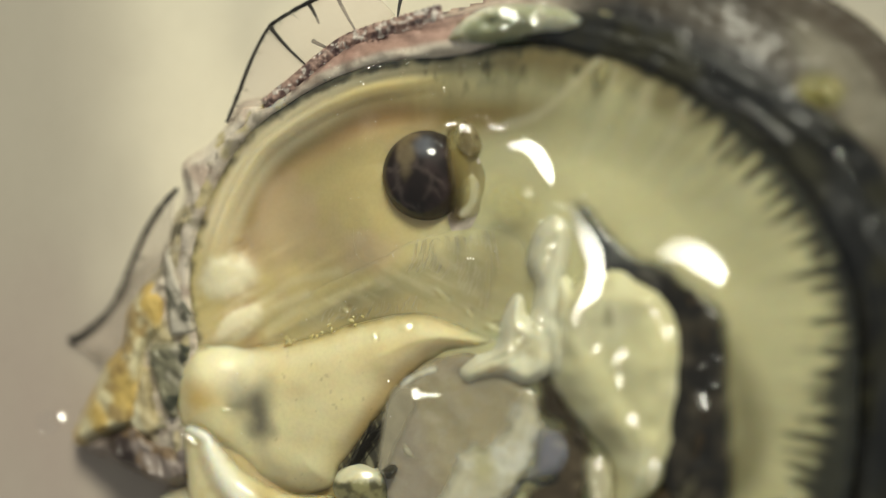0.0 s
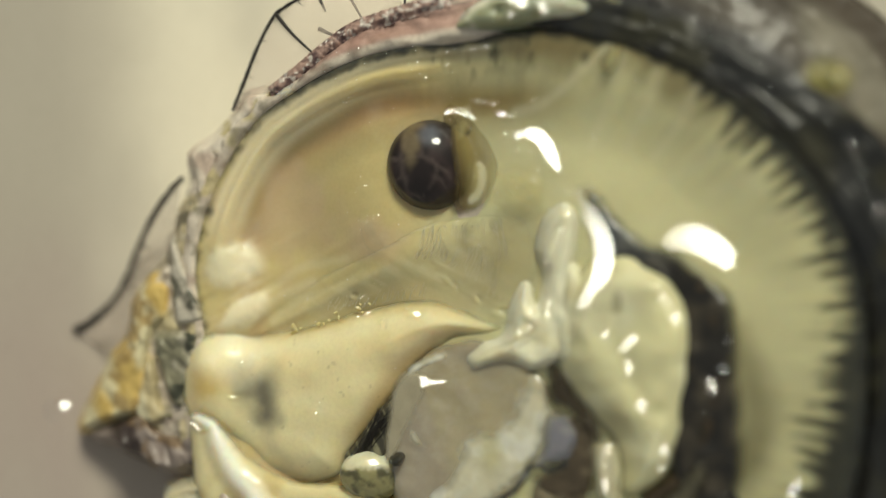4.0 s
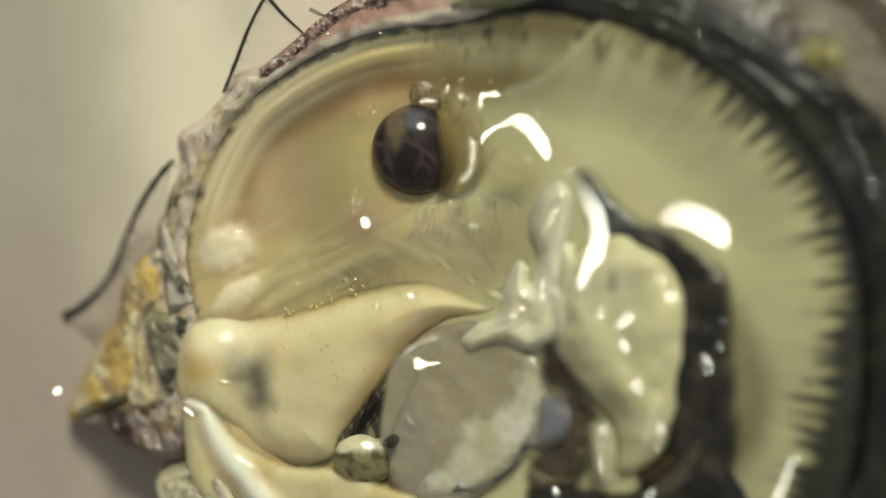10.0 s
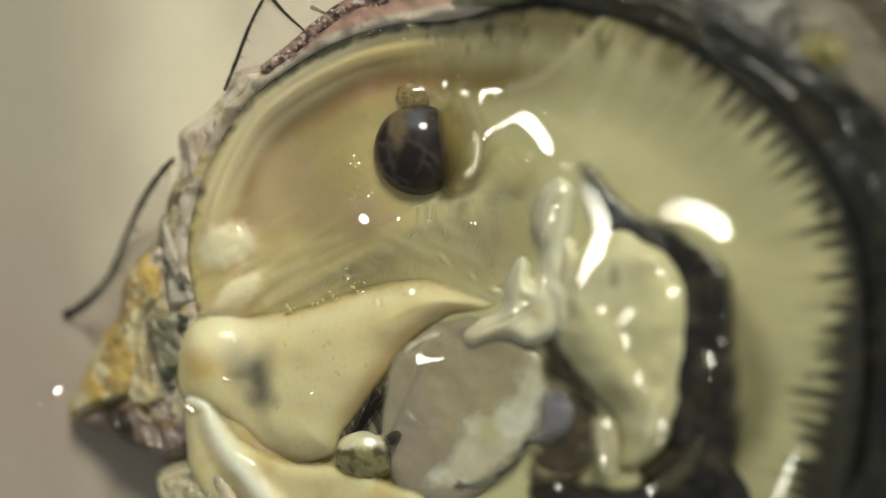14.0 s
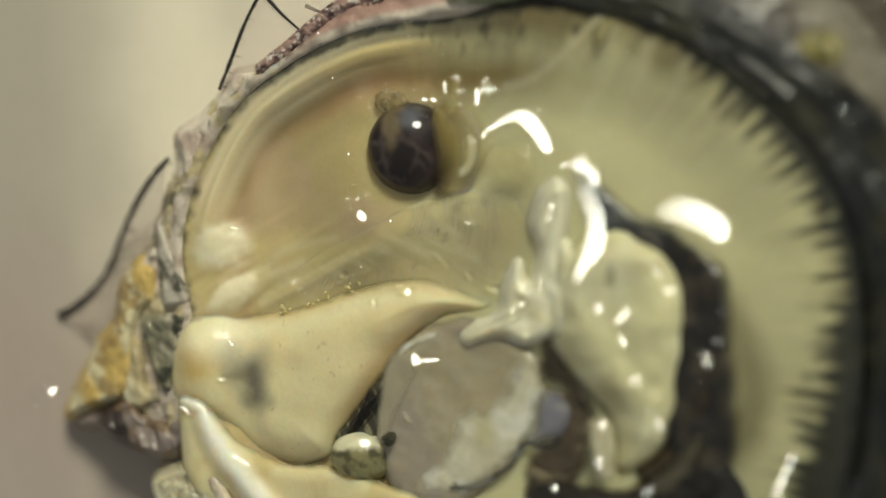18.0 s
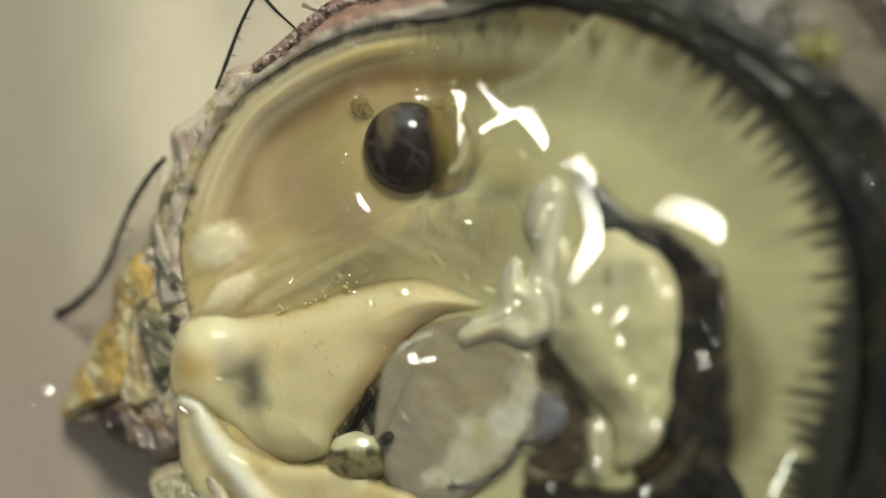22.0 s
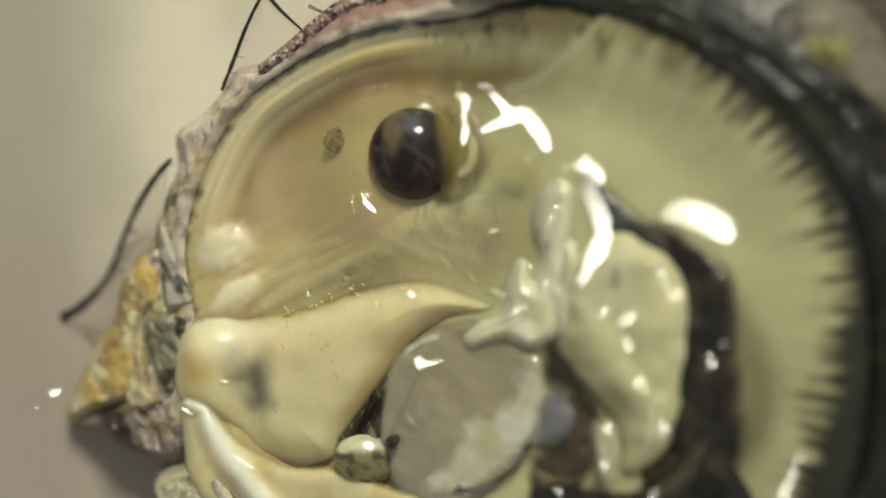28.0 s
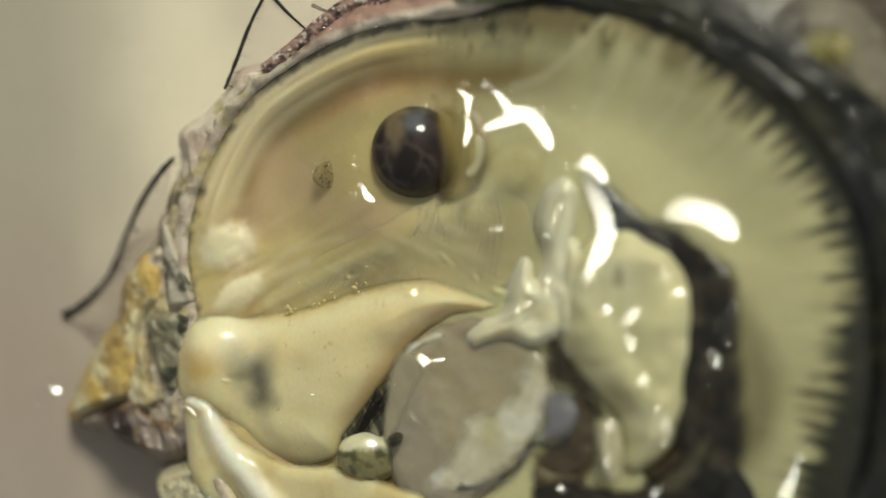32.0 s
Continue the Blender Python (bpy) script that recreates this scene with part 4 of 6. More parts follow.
    slab("lower_lobe", o, lambda d, s, X, Y: lobe_height(0.1, 1.8, 0.2, 3, 73, 1.2)(d, s, X, Y) + 1.6 * smooth(-19.1, -23.8, X) + 1.1 * smooth(2.2, 0.0, edge_distance(RIDGE, X, Y, False)[0]), FLESH, oyster, "cream fold of flesh with a ridge, its highlight painted white",
         lambda d, s, X, Y: blend(blend((0.76, 0.68, 0.41), (0.64, 0.54, 0.28), smooth(0, 0.6, ripple(X, Y, 3, 79))), np.array((0.94, 0.91, 0.79)), smooth(1.7, 0.3, edge_distance(RIDGE, X, Y, False)[0] + 0.4 * ripple(X, Y, 1.8, 80))), res=0.2, thick=2.5, fade=0.5)
    # adductor muscle
    o = curve([(-4.8, -11.5), (-3.1, -8.7), (-0.6, -6.9), (2.4, -6.0), (5.1, -7.0), (8.5, -9.3), (9.0, -12.3), (8.2, -15.7), (6.6, -19.0), (4.0, -21.7), (0.3, -23.7), (-3.7, -23.2), (-6.0, -18.3), (-5.8, -14.2)])

    def col(d, s, X, Y):
        cloud = ripple(X, Y, 3.0, 83)
        c = blend((0.45, 0.39, 0.255), (0.415, 0.36, 0.28), smooth(-1.5, 2.5, -(X + 1.5) - 0.5 * (Y + 13) + 1.5 * cloud))
        c = blend(c, np.array((0.34, 0.29, 0.225)), smooth(-10.0, -7.0, Y + 0.8 * cloud) * 0.7)
        c = blend(c, np.array((0.52, 0.47, 0.38)), smooth(0.0, 0.5, ripple(X, Y, 1.1, 86)) * 0.35)
        return blend(c, np.array((0.66, 0.60, 0.47)), smooth(1.1, 0.2, d + 0.4 * ripple(X, Y, 1.2, 81)) * smooth(-3.0, -5.0, X + 0.2 * Y + 2) * 0.7)

    slab("adductor_muscle", o, lobe_height(-1.2, 2.0, 0.22, 2.4, 82, 2.2), SLICK, oyster, "greyish translucent muscle with white marbling", col, res=0.18, thick=2.5, fade=0.9, glints=[(1.78, -20.79, 0.29, 1.5, 20)])
    o = curve([(-4.8, -10.1), (-3.1, -9.1), (-1.6, -9.9), (-2.2, -12.0), (-3.6, -15.1), (-4.8, -17.7), (-5.9, -17.8), (-5.7, -14.2)])
    slab("muscle_skin", o, lobe_height(-0.8, 1.2, 0.15, 1.5, 87, 1.5), VEIL, oyster, "clear skin over the muscle", lambda d, s, X, Y: (0.56, 0.50, 0.36), res=0.18, thick=0.3, fade=0.8)
    for pts, soft in (([(5.9, -10.4), (7.1, -8.8), (8.6, -9.3), (8.9, -12.4), (8.2, -15.6), (6.8, -18.1), (4.7, -20.3), (0.8, -22.4), (-4.0, -23.1), (-2.5, -21.1), (-0.5, -19.1), (0.5, -17.4), (1.0, -15.0), (2.5, -13.9), (4.7, -13.3), (5.4, -12.2)], 1.5), ([(-4.3, -12.2), (-3.7, -11.9), (-3.1, -14.1), (-2.2, -15.5), (-1.0, -15.9), (-1.2, -16.6), (-2.5, -16.4), (-3.7, -15.2)], 0.9), ([(-4.8, -13.2), (-5.0, -11.8), (-4.2, -9.9), (-2.7, -8.5), (-0.5, -7.6), (-0.3, -8.2), (-2.2, -9.0), (-3.5, -10.4), (-4.2, -12.2), (-4.3, -13.4)], 0.6)):
        slab("tissue_shred", curve(pts), lambda d, s, X, Y: lobe_height(-0.95, 2.2, 0.1, 1.6, 311, 1.3)(d, s, X, Y), MOIST, oyster, "whitish ragged shred of wet tissue",
             lambda d, s, X, Y: np.concatenate([blend(blend((0.72, 0.67, 0.50), (0.88, 0.85, 0.73), smooth(-0.3, 0.4, ripple(X, Y, 1.5, 312))), np.array((0.58, 0.53, 0.27)), 0.7 * smooth(2.3, 0.5, np.hypot((X - 3.9) * 1.6, (Y + 15.6) * 0.7) + 0.5 * ripple(X, Y, 1.5, 314))), (0.92 * smooth(-0.1, 1.1 * soft, d + 0.8 * soft * ripple(X, Y, 2.0, 313)))[..., None]], -1), res=0.14, thick=0.8)
    # the bluish pocket beside it and dark folds below
    o = curve([(8.2, -12.4), (9.6, -11.8), (10.9, -12.5), (11.5, -14.3), (10.8, -16.3), (8.6, -17.1), (7.0, -17.3), (7.7, -15.1)])
    slab("blue_pocket", o, lobe_height(-0.7, 1.5, 0.15, 2, 88, 1.8), SLICK, oyster, "bluish-grey pocket of flesh", lambda d, s, X, Y: blend((0.25, 0.245, 0.29), (0.36, 0.35, 0.36), smooth(-0.2, 0.5, ripple(X, Y, 1.6, 188))), res=0.2, thick=1.5, fade=1.4)
    # dark sheet laid in as the shade of the gap between strand and belly
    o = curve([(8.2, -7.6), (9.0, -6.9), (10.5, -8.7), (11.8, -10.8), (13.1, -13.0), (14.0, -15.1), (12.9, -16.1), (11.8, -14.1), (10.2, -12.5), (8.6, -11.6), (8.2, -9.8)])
    slab("gap_shade_sheet", o, lobe_height(-0.6, 1.0, 0.2, 1.5, 89, 1.8), DARK, oyster, "dark brown sheet standing for the shaded gap between the organs", lambda d, s, X, Y: (0.05, 0.036, 0.020), res=0.18, thick=1, fade=1.5)
    o = ribbon(curve([(0.8, -21.3), (3.2, -20.9), (5.9, -19.1), (7.3, -17.0), (9.1, -17.1), (11.1, -15.8)], 8, False), 0.34)
    slab("dark_fold", o, lobe_height(-0.9, 0.5, 0.2, 1.6, 90, 1.2), DARK, oyster, "dark grey wet fold", lambda d, s, X, Y: blend((0.04, 0.04, 0.04), (0.20, 0.20, 0.18), smooth(-0.3, 0.4, ripple(X, Y, 1.3, 94))), res=0.14, thick=1.5, fade=0.4)
    o = curve([(7.4, -17.8), (9.1, -16.9), (11.1, -16.2), (12.4, -16.8), (12.5, -19.2), (10.7, -21.0), (8.0, -21.3), (6.8, -19.7)])
    slab("tan_fold", o, lobe_height(-1.1, 2.0, 0.3, 2.4, 97, 2.2), SLICK, oyster, "tan fold of flesh with brown stains", lambda d, s, X, Y: blend((0.36, 0.30, 0.19), (0.12, 0.08, 0.045), smooth(-0.2, 0.4, ripple(X, Y, 2.0, 98))), res=0.18, thick=2, fade=1.5)

    # big glossy belly lobe
    o = curve([(10.2, -1.4), (11.7, 0.6), (13.5, 1.7), (15.4, 1.8), (17.3, 1.0), (19.0, -0.6), (20.2, -2.9), (20.6, -5.3), (20.4, -8.0), (20.0, -10.8), (19.7, -13.3), (18.8, -15.8), (17.3, -17.8), (15.6, -18.9), (14.5, -18.3), (14.5, -16.3), (13.9, -14.2), (12.2, -12.2), (10.4, -10.2), (9.3, -8.0), (9.2, -5.2), (9.5, -2.8)])

    def col(d, s, X, Y):
        c = np.broadcast_to((0.77, 0.73, 0.44), (*X.shape, 3))
        # right edge darkened in the colour towards the dark band
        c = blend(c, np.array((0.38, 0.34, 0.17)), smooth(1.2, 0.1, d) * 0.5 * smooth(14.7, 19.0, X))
        c = blend(c, np.array((0.85, 0.82, 0.58)), smooth(0, 0.5, ripple(X, Y, 3, 84)) * 0.6)
        c = blend(c, np.array((0.58, 0.52, 0.30)), smooth(0, 0.5, ripple(X, Y, 2.4, 184)) * 0.35)
        gx, gy = (14.0, -2.7)
        fork = np.hypot((X - gx) * 2.2, (Y - gy) * 0.9)
        return blend(c, np.array((0.30, 0.27, 0.13)), smooth(1.1, 0.5, fork + 0.4 * ripple(X, Y, 0.8, 99)) * 0.6)

    def belly(d, s, X, Y):
        side = smooth(12.9, 19.0, X)
        return lobe_height(1.0, 4.5, 0.6, 2.6, 85, 1.8)(d, s, X, Y) - 0.3 * (1 - side) * smooth(1, 4, d)

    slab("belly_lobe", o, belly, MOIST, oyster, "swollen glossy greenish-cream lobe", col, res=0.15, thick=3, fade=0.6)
    o = curve([(12.1, -14.6), (13.1, -14.0), (14.3, -14.5), (14.7, -16.6), (14.6, -19.0), (13.3, -19.8), (12.4, -18.3), (12.1, -16.4)])
    slab("side_lobe", o, lobe_height(0.3, 1.1, 0.2, 1.4, 112, 2.0), MOIST, oyster, "small pale glossy lobe beside the large one", lambda d, s, X, Y: blend((0.64, 0.60, 0.42), (0.48, 0.42, 0.26), smooth(0, 0.5, ripple(X, Y, 1.3, 113))), res=0.15, thick=2, fade=0.9)
    # dark band round the belly lobe
    o = curve([(10.7, 6.9), (11.6, 7.6), (13.0, 6.8), (14.7, 4.5), (16.8, 2.6), (19.2, 1.9), (21.4, 0.2), (23.3, -1.8), (23.9, -4.4), (24.1, -8.0), (24.3, -11.6), (24.4, -14.7), (23.9, -17.7), (22.6, -20.2), (19.0, -22.8), (13.8, -22.8), (15.6, -20.6), (18.1, -18.7), (17.6, -14.4), (17.8, -11.3), (18.4, -6.3), (17.6, -3.0), (16.0, -1.0), (13.8, -0.4), (12.4, 1.2), (11.6, 4.2)])

    def col(d, s, X, Y):
        f = ripple(X, Y, 2.0, 91) * 0.5 + 0.5
        c = blend((0.014, 0.012, 0.010), (0.075, 0.060, 0.040), smooth(0.42, 0.85, f))
        top = smooth(0.0, 2.8, Y)
        return blend(c, blend((0.07, 0.075, 0.085), (0.20, 0.205, 0.20), smooth(0.4, 0.8, f)), top * 0.85)

    slab("dark_band", o, lobe_height(-0.55, 1.8, 0.4, 2.0, 92, 2.2), DARK, oyster, "brown-black slimy band round the lobe", col, res=0.18, thick=3, fade=1.5)
    o = ribbon(curve([(20.4, -0.9), (21.6, -4.0), (21.8, -8.1), (21.1, -12.6), (19.6, -16.3), (16.8, -19.0)], 8, False), 0.35)
    slab("brown_fold", o, lobe_height(-0.5, 0.6, 0.2, 1.6, 93, 1.2), DARK, oyster, "thin brown fold against the lobe", lambda d, s, X, Y: blend((0.055, 0.036, 0.018), (0.022, 0.016, 0.01), smooth(-0.2, 0.4, ripple(X, Y, 1.4, 95))), res=0.16, thick=2)
    # dark patch added where the hollow below the lobes lies in shade
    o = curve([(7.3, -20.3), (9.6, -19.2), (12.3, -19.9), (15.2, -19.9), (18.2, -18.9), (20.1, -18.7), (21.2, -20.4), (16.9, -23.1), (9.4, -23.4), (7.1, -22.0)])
    slab("hollow_shade_sheet", o, lobe_height(-0.5, 1.2, 0.3, 1.5, 189, 1.8), DARK, oyster, "black-brown sheet standing for the shaded hollow below the lobes", lambda d, s, X, Y: (0.03, 0.024, 0.018), res=0.2, thick=1, fade=1.2)

    o = curve([(9.8, 1.0), (10.8, 0.8), (11.8, -1.1), (11.6, -4.2), (11.8, -7.0), (10.7, -8.5), (9.1, -7.8), (8.5, -5.7), (8.8, -2.8), (9.3, -0.9)])
    slab("tissue_web", o, lobe_height(-0.3, 1.9, 0.25, 1.6, 196, 2.2), MOIST, oyster, "cream web of tissue between the strand and the lobe", lambda d, s, X, Y: blend((0.80, 0.76, 0.53), (0.64, 0.58, 0.37), smooth(0.0, 0.6, ripple(X, Y, 1.8, 197))), res=0.15, margin=0.3, thick=1.5)
    o = curve([(16.8, -19.6), (18.7, -17.3), (20.1, -15.2), (21.1, -15.5), (20.6, -17.9), (18.9, -20.2), (17.0, -20.6)])
    slab("olive_fold", o, lobe_height(0.2, 1.2, 0.2, 1.8, 198, 0.8), DARK, oyster, "olive-grey fold below the large lobe", lambda d, s, X, Y: blend((0.10, 0.088, 0.055), (0.04, 0.035, 0.025), smooth(-0.1, 0.5, ripple(X, Y, 1.6, 199))), res=0.16, thick=1, fade=0.8)
    # brown sheet laid over the pale mantle to darken this gap
    o = curve([(9.5, -12.4), (12.1, -12.4), (12.9, -14.9), (12.4, -18.4), (10.3, -19.7), (8.3, -19.4), (7.5, -18.0), (9.6, -16.2)])
    slab("brown_gap_sheet", o, lobe_height(-0.9, 1.2, 0.2, 1.6, 193, 1.9), DARK, oyster, "brown sheet that darkens the gap between the lobes", lambda d, s, X, Y: blend((0.09, 0.066, 0.04), (0.24, 0.19, 0.12), smooth(0.0, 0.6, ripple(X, Y, 1.7, 194))), res=0.18, thick=1, fade=0.9)
    # white ragged strand
    o = curve([(10.2, 5.6), (11.0, 4.5), (10.9, 1.9), (10.5, -0.4), (10.6, -2.8), (10.8, -5.6), (9.9, -7.4), (8.7, -8.2), (7.2, -8.7), (5.6, -8.2), (3.8, -8.5), (2.6, -9.0), (1.8, -8.6), (1.8, -7.6), (3.0, -6.7), (4.6, -6.1), (5.3, -5.0), (5.5, -3.4), (6.4, -1.4), (7.1, -1.3), (7.4, -2.8), (7.9, -3.1), (8.4, -0.4), (7.8, 1.7), (8.3, 4.1), (9.4, 5.4)])

    def col(d, s, X, Y):
        c = blend((0.90, 0.86, 0.64), (0.76, 0.70, 0.46), smooth(0.0, 0.6, ripple(X, Y, 2.2, 95)))
        c = blend(c, np.array((0.42, 0.27, 0.10)), smooth(1.2, 0.3, np.hypot((X - 4.9) * 0.8, Y + 7.9)) * 0.6)
        return blend(c, np.array((0.70, 0.68, 0.56)), smooth(1.0, 0.3, d) * 0.6)

    slab("tissue_strand", o, lobe_height(-0.25, 1.6, 0.4, 1.7, 96, 1.9), MOIST, oyster, "ragged whitish wet strand of tissue", col, res=0.14, margin=0.3, thick=2)
    # clear yellowish jelly beside the pearl
    for pts, top in (([(3.0, 7.4), (4.2, 9.1), (6.3, 9.5), (8.2, 8.3), (8.8, 6.3), (7.7, 4.6), (5.6, 4.2), (3.7, 5.2)], 0.4), ([(0.1, 11.2), (0.6, 13.7), (1.2, 14.8), (2.1, 14.5), (2.1, 12.7), (1.4, 10.9), (0.7, 9.9)], 0.1), ([(1.4, 8.8), (2.6, 9.9), (3.3, 8.8), (3.2, 6.9), (2.3, 5.7), (1.4, 6.5)], 0.2), ([(-4.2, 12.7), (-3.6, 13.8), (-2.1, 14.1), (-0.6, 13.7), (-0.1, 12.5), (-1.7, 13.0), (-3.1, 12.8)], 0.0)):
        slab("jelly", curve(pts), lobe_height(top - 1.4, 2.8, 0.12, 1.6, 58, 2.3), VEIL, oyster, "clear yellowish jelly beside the pearl", lambda d, s, X, Y: (0.56, 0.49, 0.22), res=0.12, thick=0.2, fade=2.6 if top > 0.3 else 1.2, bottom=False)
    # olive bud with white cap and the black hairs above it
    bx, by = (-7.0, -19.2)
    bz = float(base(np.array(bx))) - 1.4

    def bud_c(v):
        u = (v[:, 1] - by) / 2.2
        c = blend((0.27, 0.25, 0.12), (0.10, 0.09, 0.04), smooth(-0.2, 0.4, ripple(v[:, 0], v[:, 1], 0.8, 105)))
        return blend(c, np.array((0.68, 0.65, 0.47)), smooth(0.2, 0.5, u + 0.35 * ripple(v[:, 0], v[:, 1], 0.9, 106)))

    blob("byssus_bud", (bx, by, bz), (2.95, 2.25, 1.8), SLICK, oyster, "olive-green bud with a whitish cap", bud_c, 0.08, -10, 6, 44)
    o = curve([(-9.5, -18.1), (-8.2, -16.2), (-6.3, -13.5), (-5.2, -12.6), (-5.5, -14.7), (-5.9, -17.0), (-7.4, -18.4)])
    slab("byssus_root", o, lobe_height(-1.1, 0.8, 0.2, 0.8, 107, 1.6), DARK, oyster, "dark hairy root of the bud", lambda d, s, X, Y: blend((0.05, 0.045, 0.03), (0.26, 0.24, 0.15), smooth(-0.1, 0.4, ripple(X * 1.6 + Y, (Y - X) * 0.15, 0.45, 108))), res=0.12, thick=1.2)
    o = curve([(-5.0, -17.4), (-4.2, -17.1), (-4.4, -17.7), (-4.8, -17.8)])
    slab("bud_scrap", o, lobe_height(0.2, 0.5, 0.2, 0.6, 109, 0.9), DARK, oyster, "small dark scrap on the bud", lambda d, s, X, Y: (0.03, 0.028, 0.02), res=0.12, thick=1)
    for i in range(22):
        f = rnd.random()
        x, y = (-8.9, -18.0)
        x2, y2 = (-5.5, -13.2)
        a = np.array([x + f * 2.2 - 0.4, y + rnd.uniform(-0.6, 0.6), float(base(np.array(x))) - 1.0])
        b = np.array([x2 + rnd.uniform(-0.9, 0.5), y2 + rnd.uniform(-1.2, 0.4), float(base(np.array(x2))) - 1.0])
        mid = (a + b) / 2 + [rnd.uniform(-0.5, 0.1), 0, 0.3]
        tube("byssus_hair", curve([a, mid, b], 5, False), 0.035, HAIR, oyster, "", 4)


build_organs()

# ---- the pearl ----
px_, py_, pz_ = -2.35, 8.65, 21.86
HIGH = 2.9


def build_pearl():
    ob = thing("pearl", "dark purple-brown glossy pearl half under clear skin", "pearl")

    def col(v):
        u = v / np.array([4.2, 4.2, HIGH])
        wob = 0.4 * ripple(u[:, 0] * 3 + 5, u[:, 1] * 3 + 5, 1.0, 111, 2)
        c = blend((0.016, 0.011, 0.011), (0.035, 0.022, 0.022), smooth(-0.3, 0.4, ripple(u[:, 0] * 4, u[:, 1] * 4, 1.2, 112)))
        veins = np.zeros(len(v))
        for (ax, ay), (bx, by), w in (((-0.52, 0.72), (-0.60, 0.35), 0.06), ((-0.60, 0.35), (-0.62, 0.0), 0.05), ((-0.62, 0.0), (-0.58, -0.35), 0.05), ((-0.58, -0.35), (-0.42, -0.66), 0.05), ((-0.86, 0.10), (-0.62, 0.06), 0.035), ((-0.60, 0.02), (-0.20, 0.14), 0.045), ((-0.20, 0.14), (0.10, 0.06), 0.045), ((0.10, 0.06), (0.44, -0.30), 0.045), ((-0.20, 0.14), (-0.16, 0.45), 0.05), ((0.16, 0.02), (0.12, -0.30), 0.035), ((0.12, -0.30), (-0.06, -0.62), 0.035), ((0.12, -0.30), (0.36, -0.62), 0.03), ((-0.58, -0.35), (-0.80, -0.30), 0.035), ((-0.42, -0.62), (-0.05, -0.72), 0.04)):
            ux, uy = bx - ax, by - ay
            k = np.clip(((u[:, 0] - ax) * ux + (u[:, 1] - ay) * uy) / (ux * ux + uy * uy), 0, 1)
            dist = np.hypot(u[:, 0] - ax - k * ux + 0.3 * wob, u[:, 1] - ay - k * uy + 0.3 * wob)
            veins = np.maximum(veins, smooth(w * 1.9, w * 0.2, dist))
        c = blend(c, np.array((0.17, 0.13, 0.115)), veins * (0.32 + 0.25 * ripple(u[:, 0] * 3, u[:, 1] * 3, 0.8, 117)))
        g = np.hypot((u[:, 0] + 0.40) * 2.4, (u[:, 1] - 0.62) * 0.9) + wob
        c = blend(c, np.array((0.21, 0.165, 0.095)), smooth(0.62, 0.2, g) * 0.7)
        # bluish reflection near the top, painted into the nacre's colour
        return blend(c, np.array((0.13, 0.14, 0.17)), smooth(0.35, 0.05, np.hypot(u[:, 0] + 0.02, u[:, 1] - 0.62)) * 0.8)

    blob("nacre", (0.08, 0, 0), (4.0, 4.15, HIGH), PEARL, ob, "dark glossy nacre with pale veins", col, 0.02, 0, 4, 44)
    # clear olive skin that laps over one side
    n, m = 36, 24
    v = []
    for i in range(n):
        y = -4.6 + 9.0 * i / (n - 1)
        x0 = 2.05 + 0.2 * math.sin(i * 0.2) - 0.35 * (y / 4) ** 2
        x1 = 2.2 + 5.2 * math.sqrt(max(0.02, 1 - (y / 4.9) ** 2))
        for j in range(m):
            x = x0 + (x1 - x0) * j / (m - 1)
            ball = HIGH * math.sqrt(max(0.0, 1 - (x * x + y * y) / 4.3 ** 2)) + 0.14
            gx, gy = np.array([px_ + x]), np.array([py_ + y])
            apron = (base(gx) + mantle_height(*edge_distance(MOUTH, gx, gy), gx, gy))[0] - pz_ + 0.3 + 0.5 * (1 - j / (m - 1))
            v.append((x, y, 0.5 * (ball + apron + math.sqrt((ball - apron) ** 2 + 0.12)) - 0.12 * (j / m)))
    gi, gj = np.meshgrid(np.linspace(-1, 1, n), np.linspace(0, 1, m), indexing="ij")
    fade = (smooth(-0.02, 0.16, gj) * (0.72 + 0.24 * smooth(0.1, 0.45, gj)) * smooth(1.0, 0.35, gj) * smooth(1.0, 0.72, np.abs(gi))).ravel()
    tone = blend(blend((0.09, 0.06, 0.025), (0.30, 0.225, 0.075), smooth(-0.05, 0.4, gj + 0.2 * gi)), np.array((0.55, 0.47, 0.22)), smooth(0.32, 0.7, gj)).reshape(-1, 3)
    tint = np.column_stack([tone, fade])
    ids = np.arange(n * m).reshape(n, m)
    q = np.stack([ids[:-1, :-1].ravel(), ids[:-1, 1:].ravel(), ids[1:, 1:].ravel(), ids[1:, :-1].ravel()], 1)
    N = len(v)
    ring = np.concatenate([ids[:, 0], ids[-1, 1:], ids[-2::-1, -1], ids[0, -2:0:-1]])
    v = np.array(v)
    mesh_object("skin", np.concatenate([v, v - [0, 0, 0.12]]), q.tolist() + (q[:, ::-1] + N).tolist() + [(a, b, b + N, a + N) for a, b in zip(ring, np.roll(ring, -1))], LAPPET, ob, "clear olive skin over one side", np.concatenate([tint, tint]))
    ob.matrix_world = at(px_, py_, pz_)
    return ob


pearl = build_pearl()

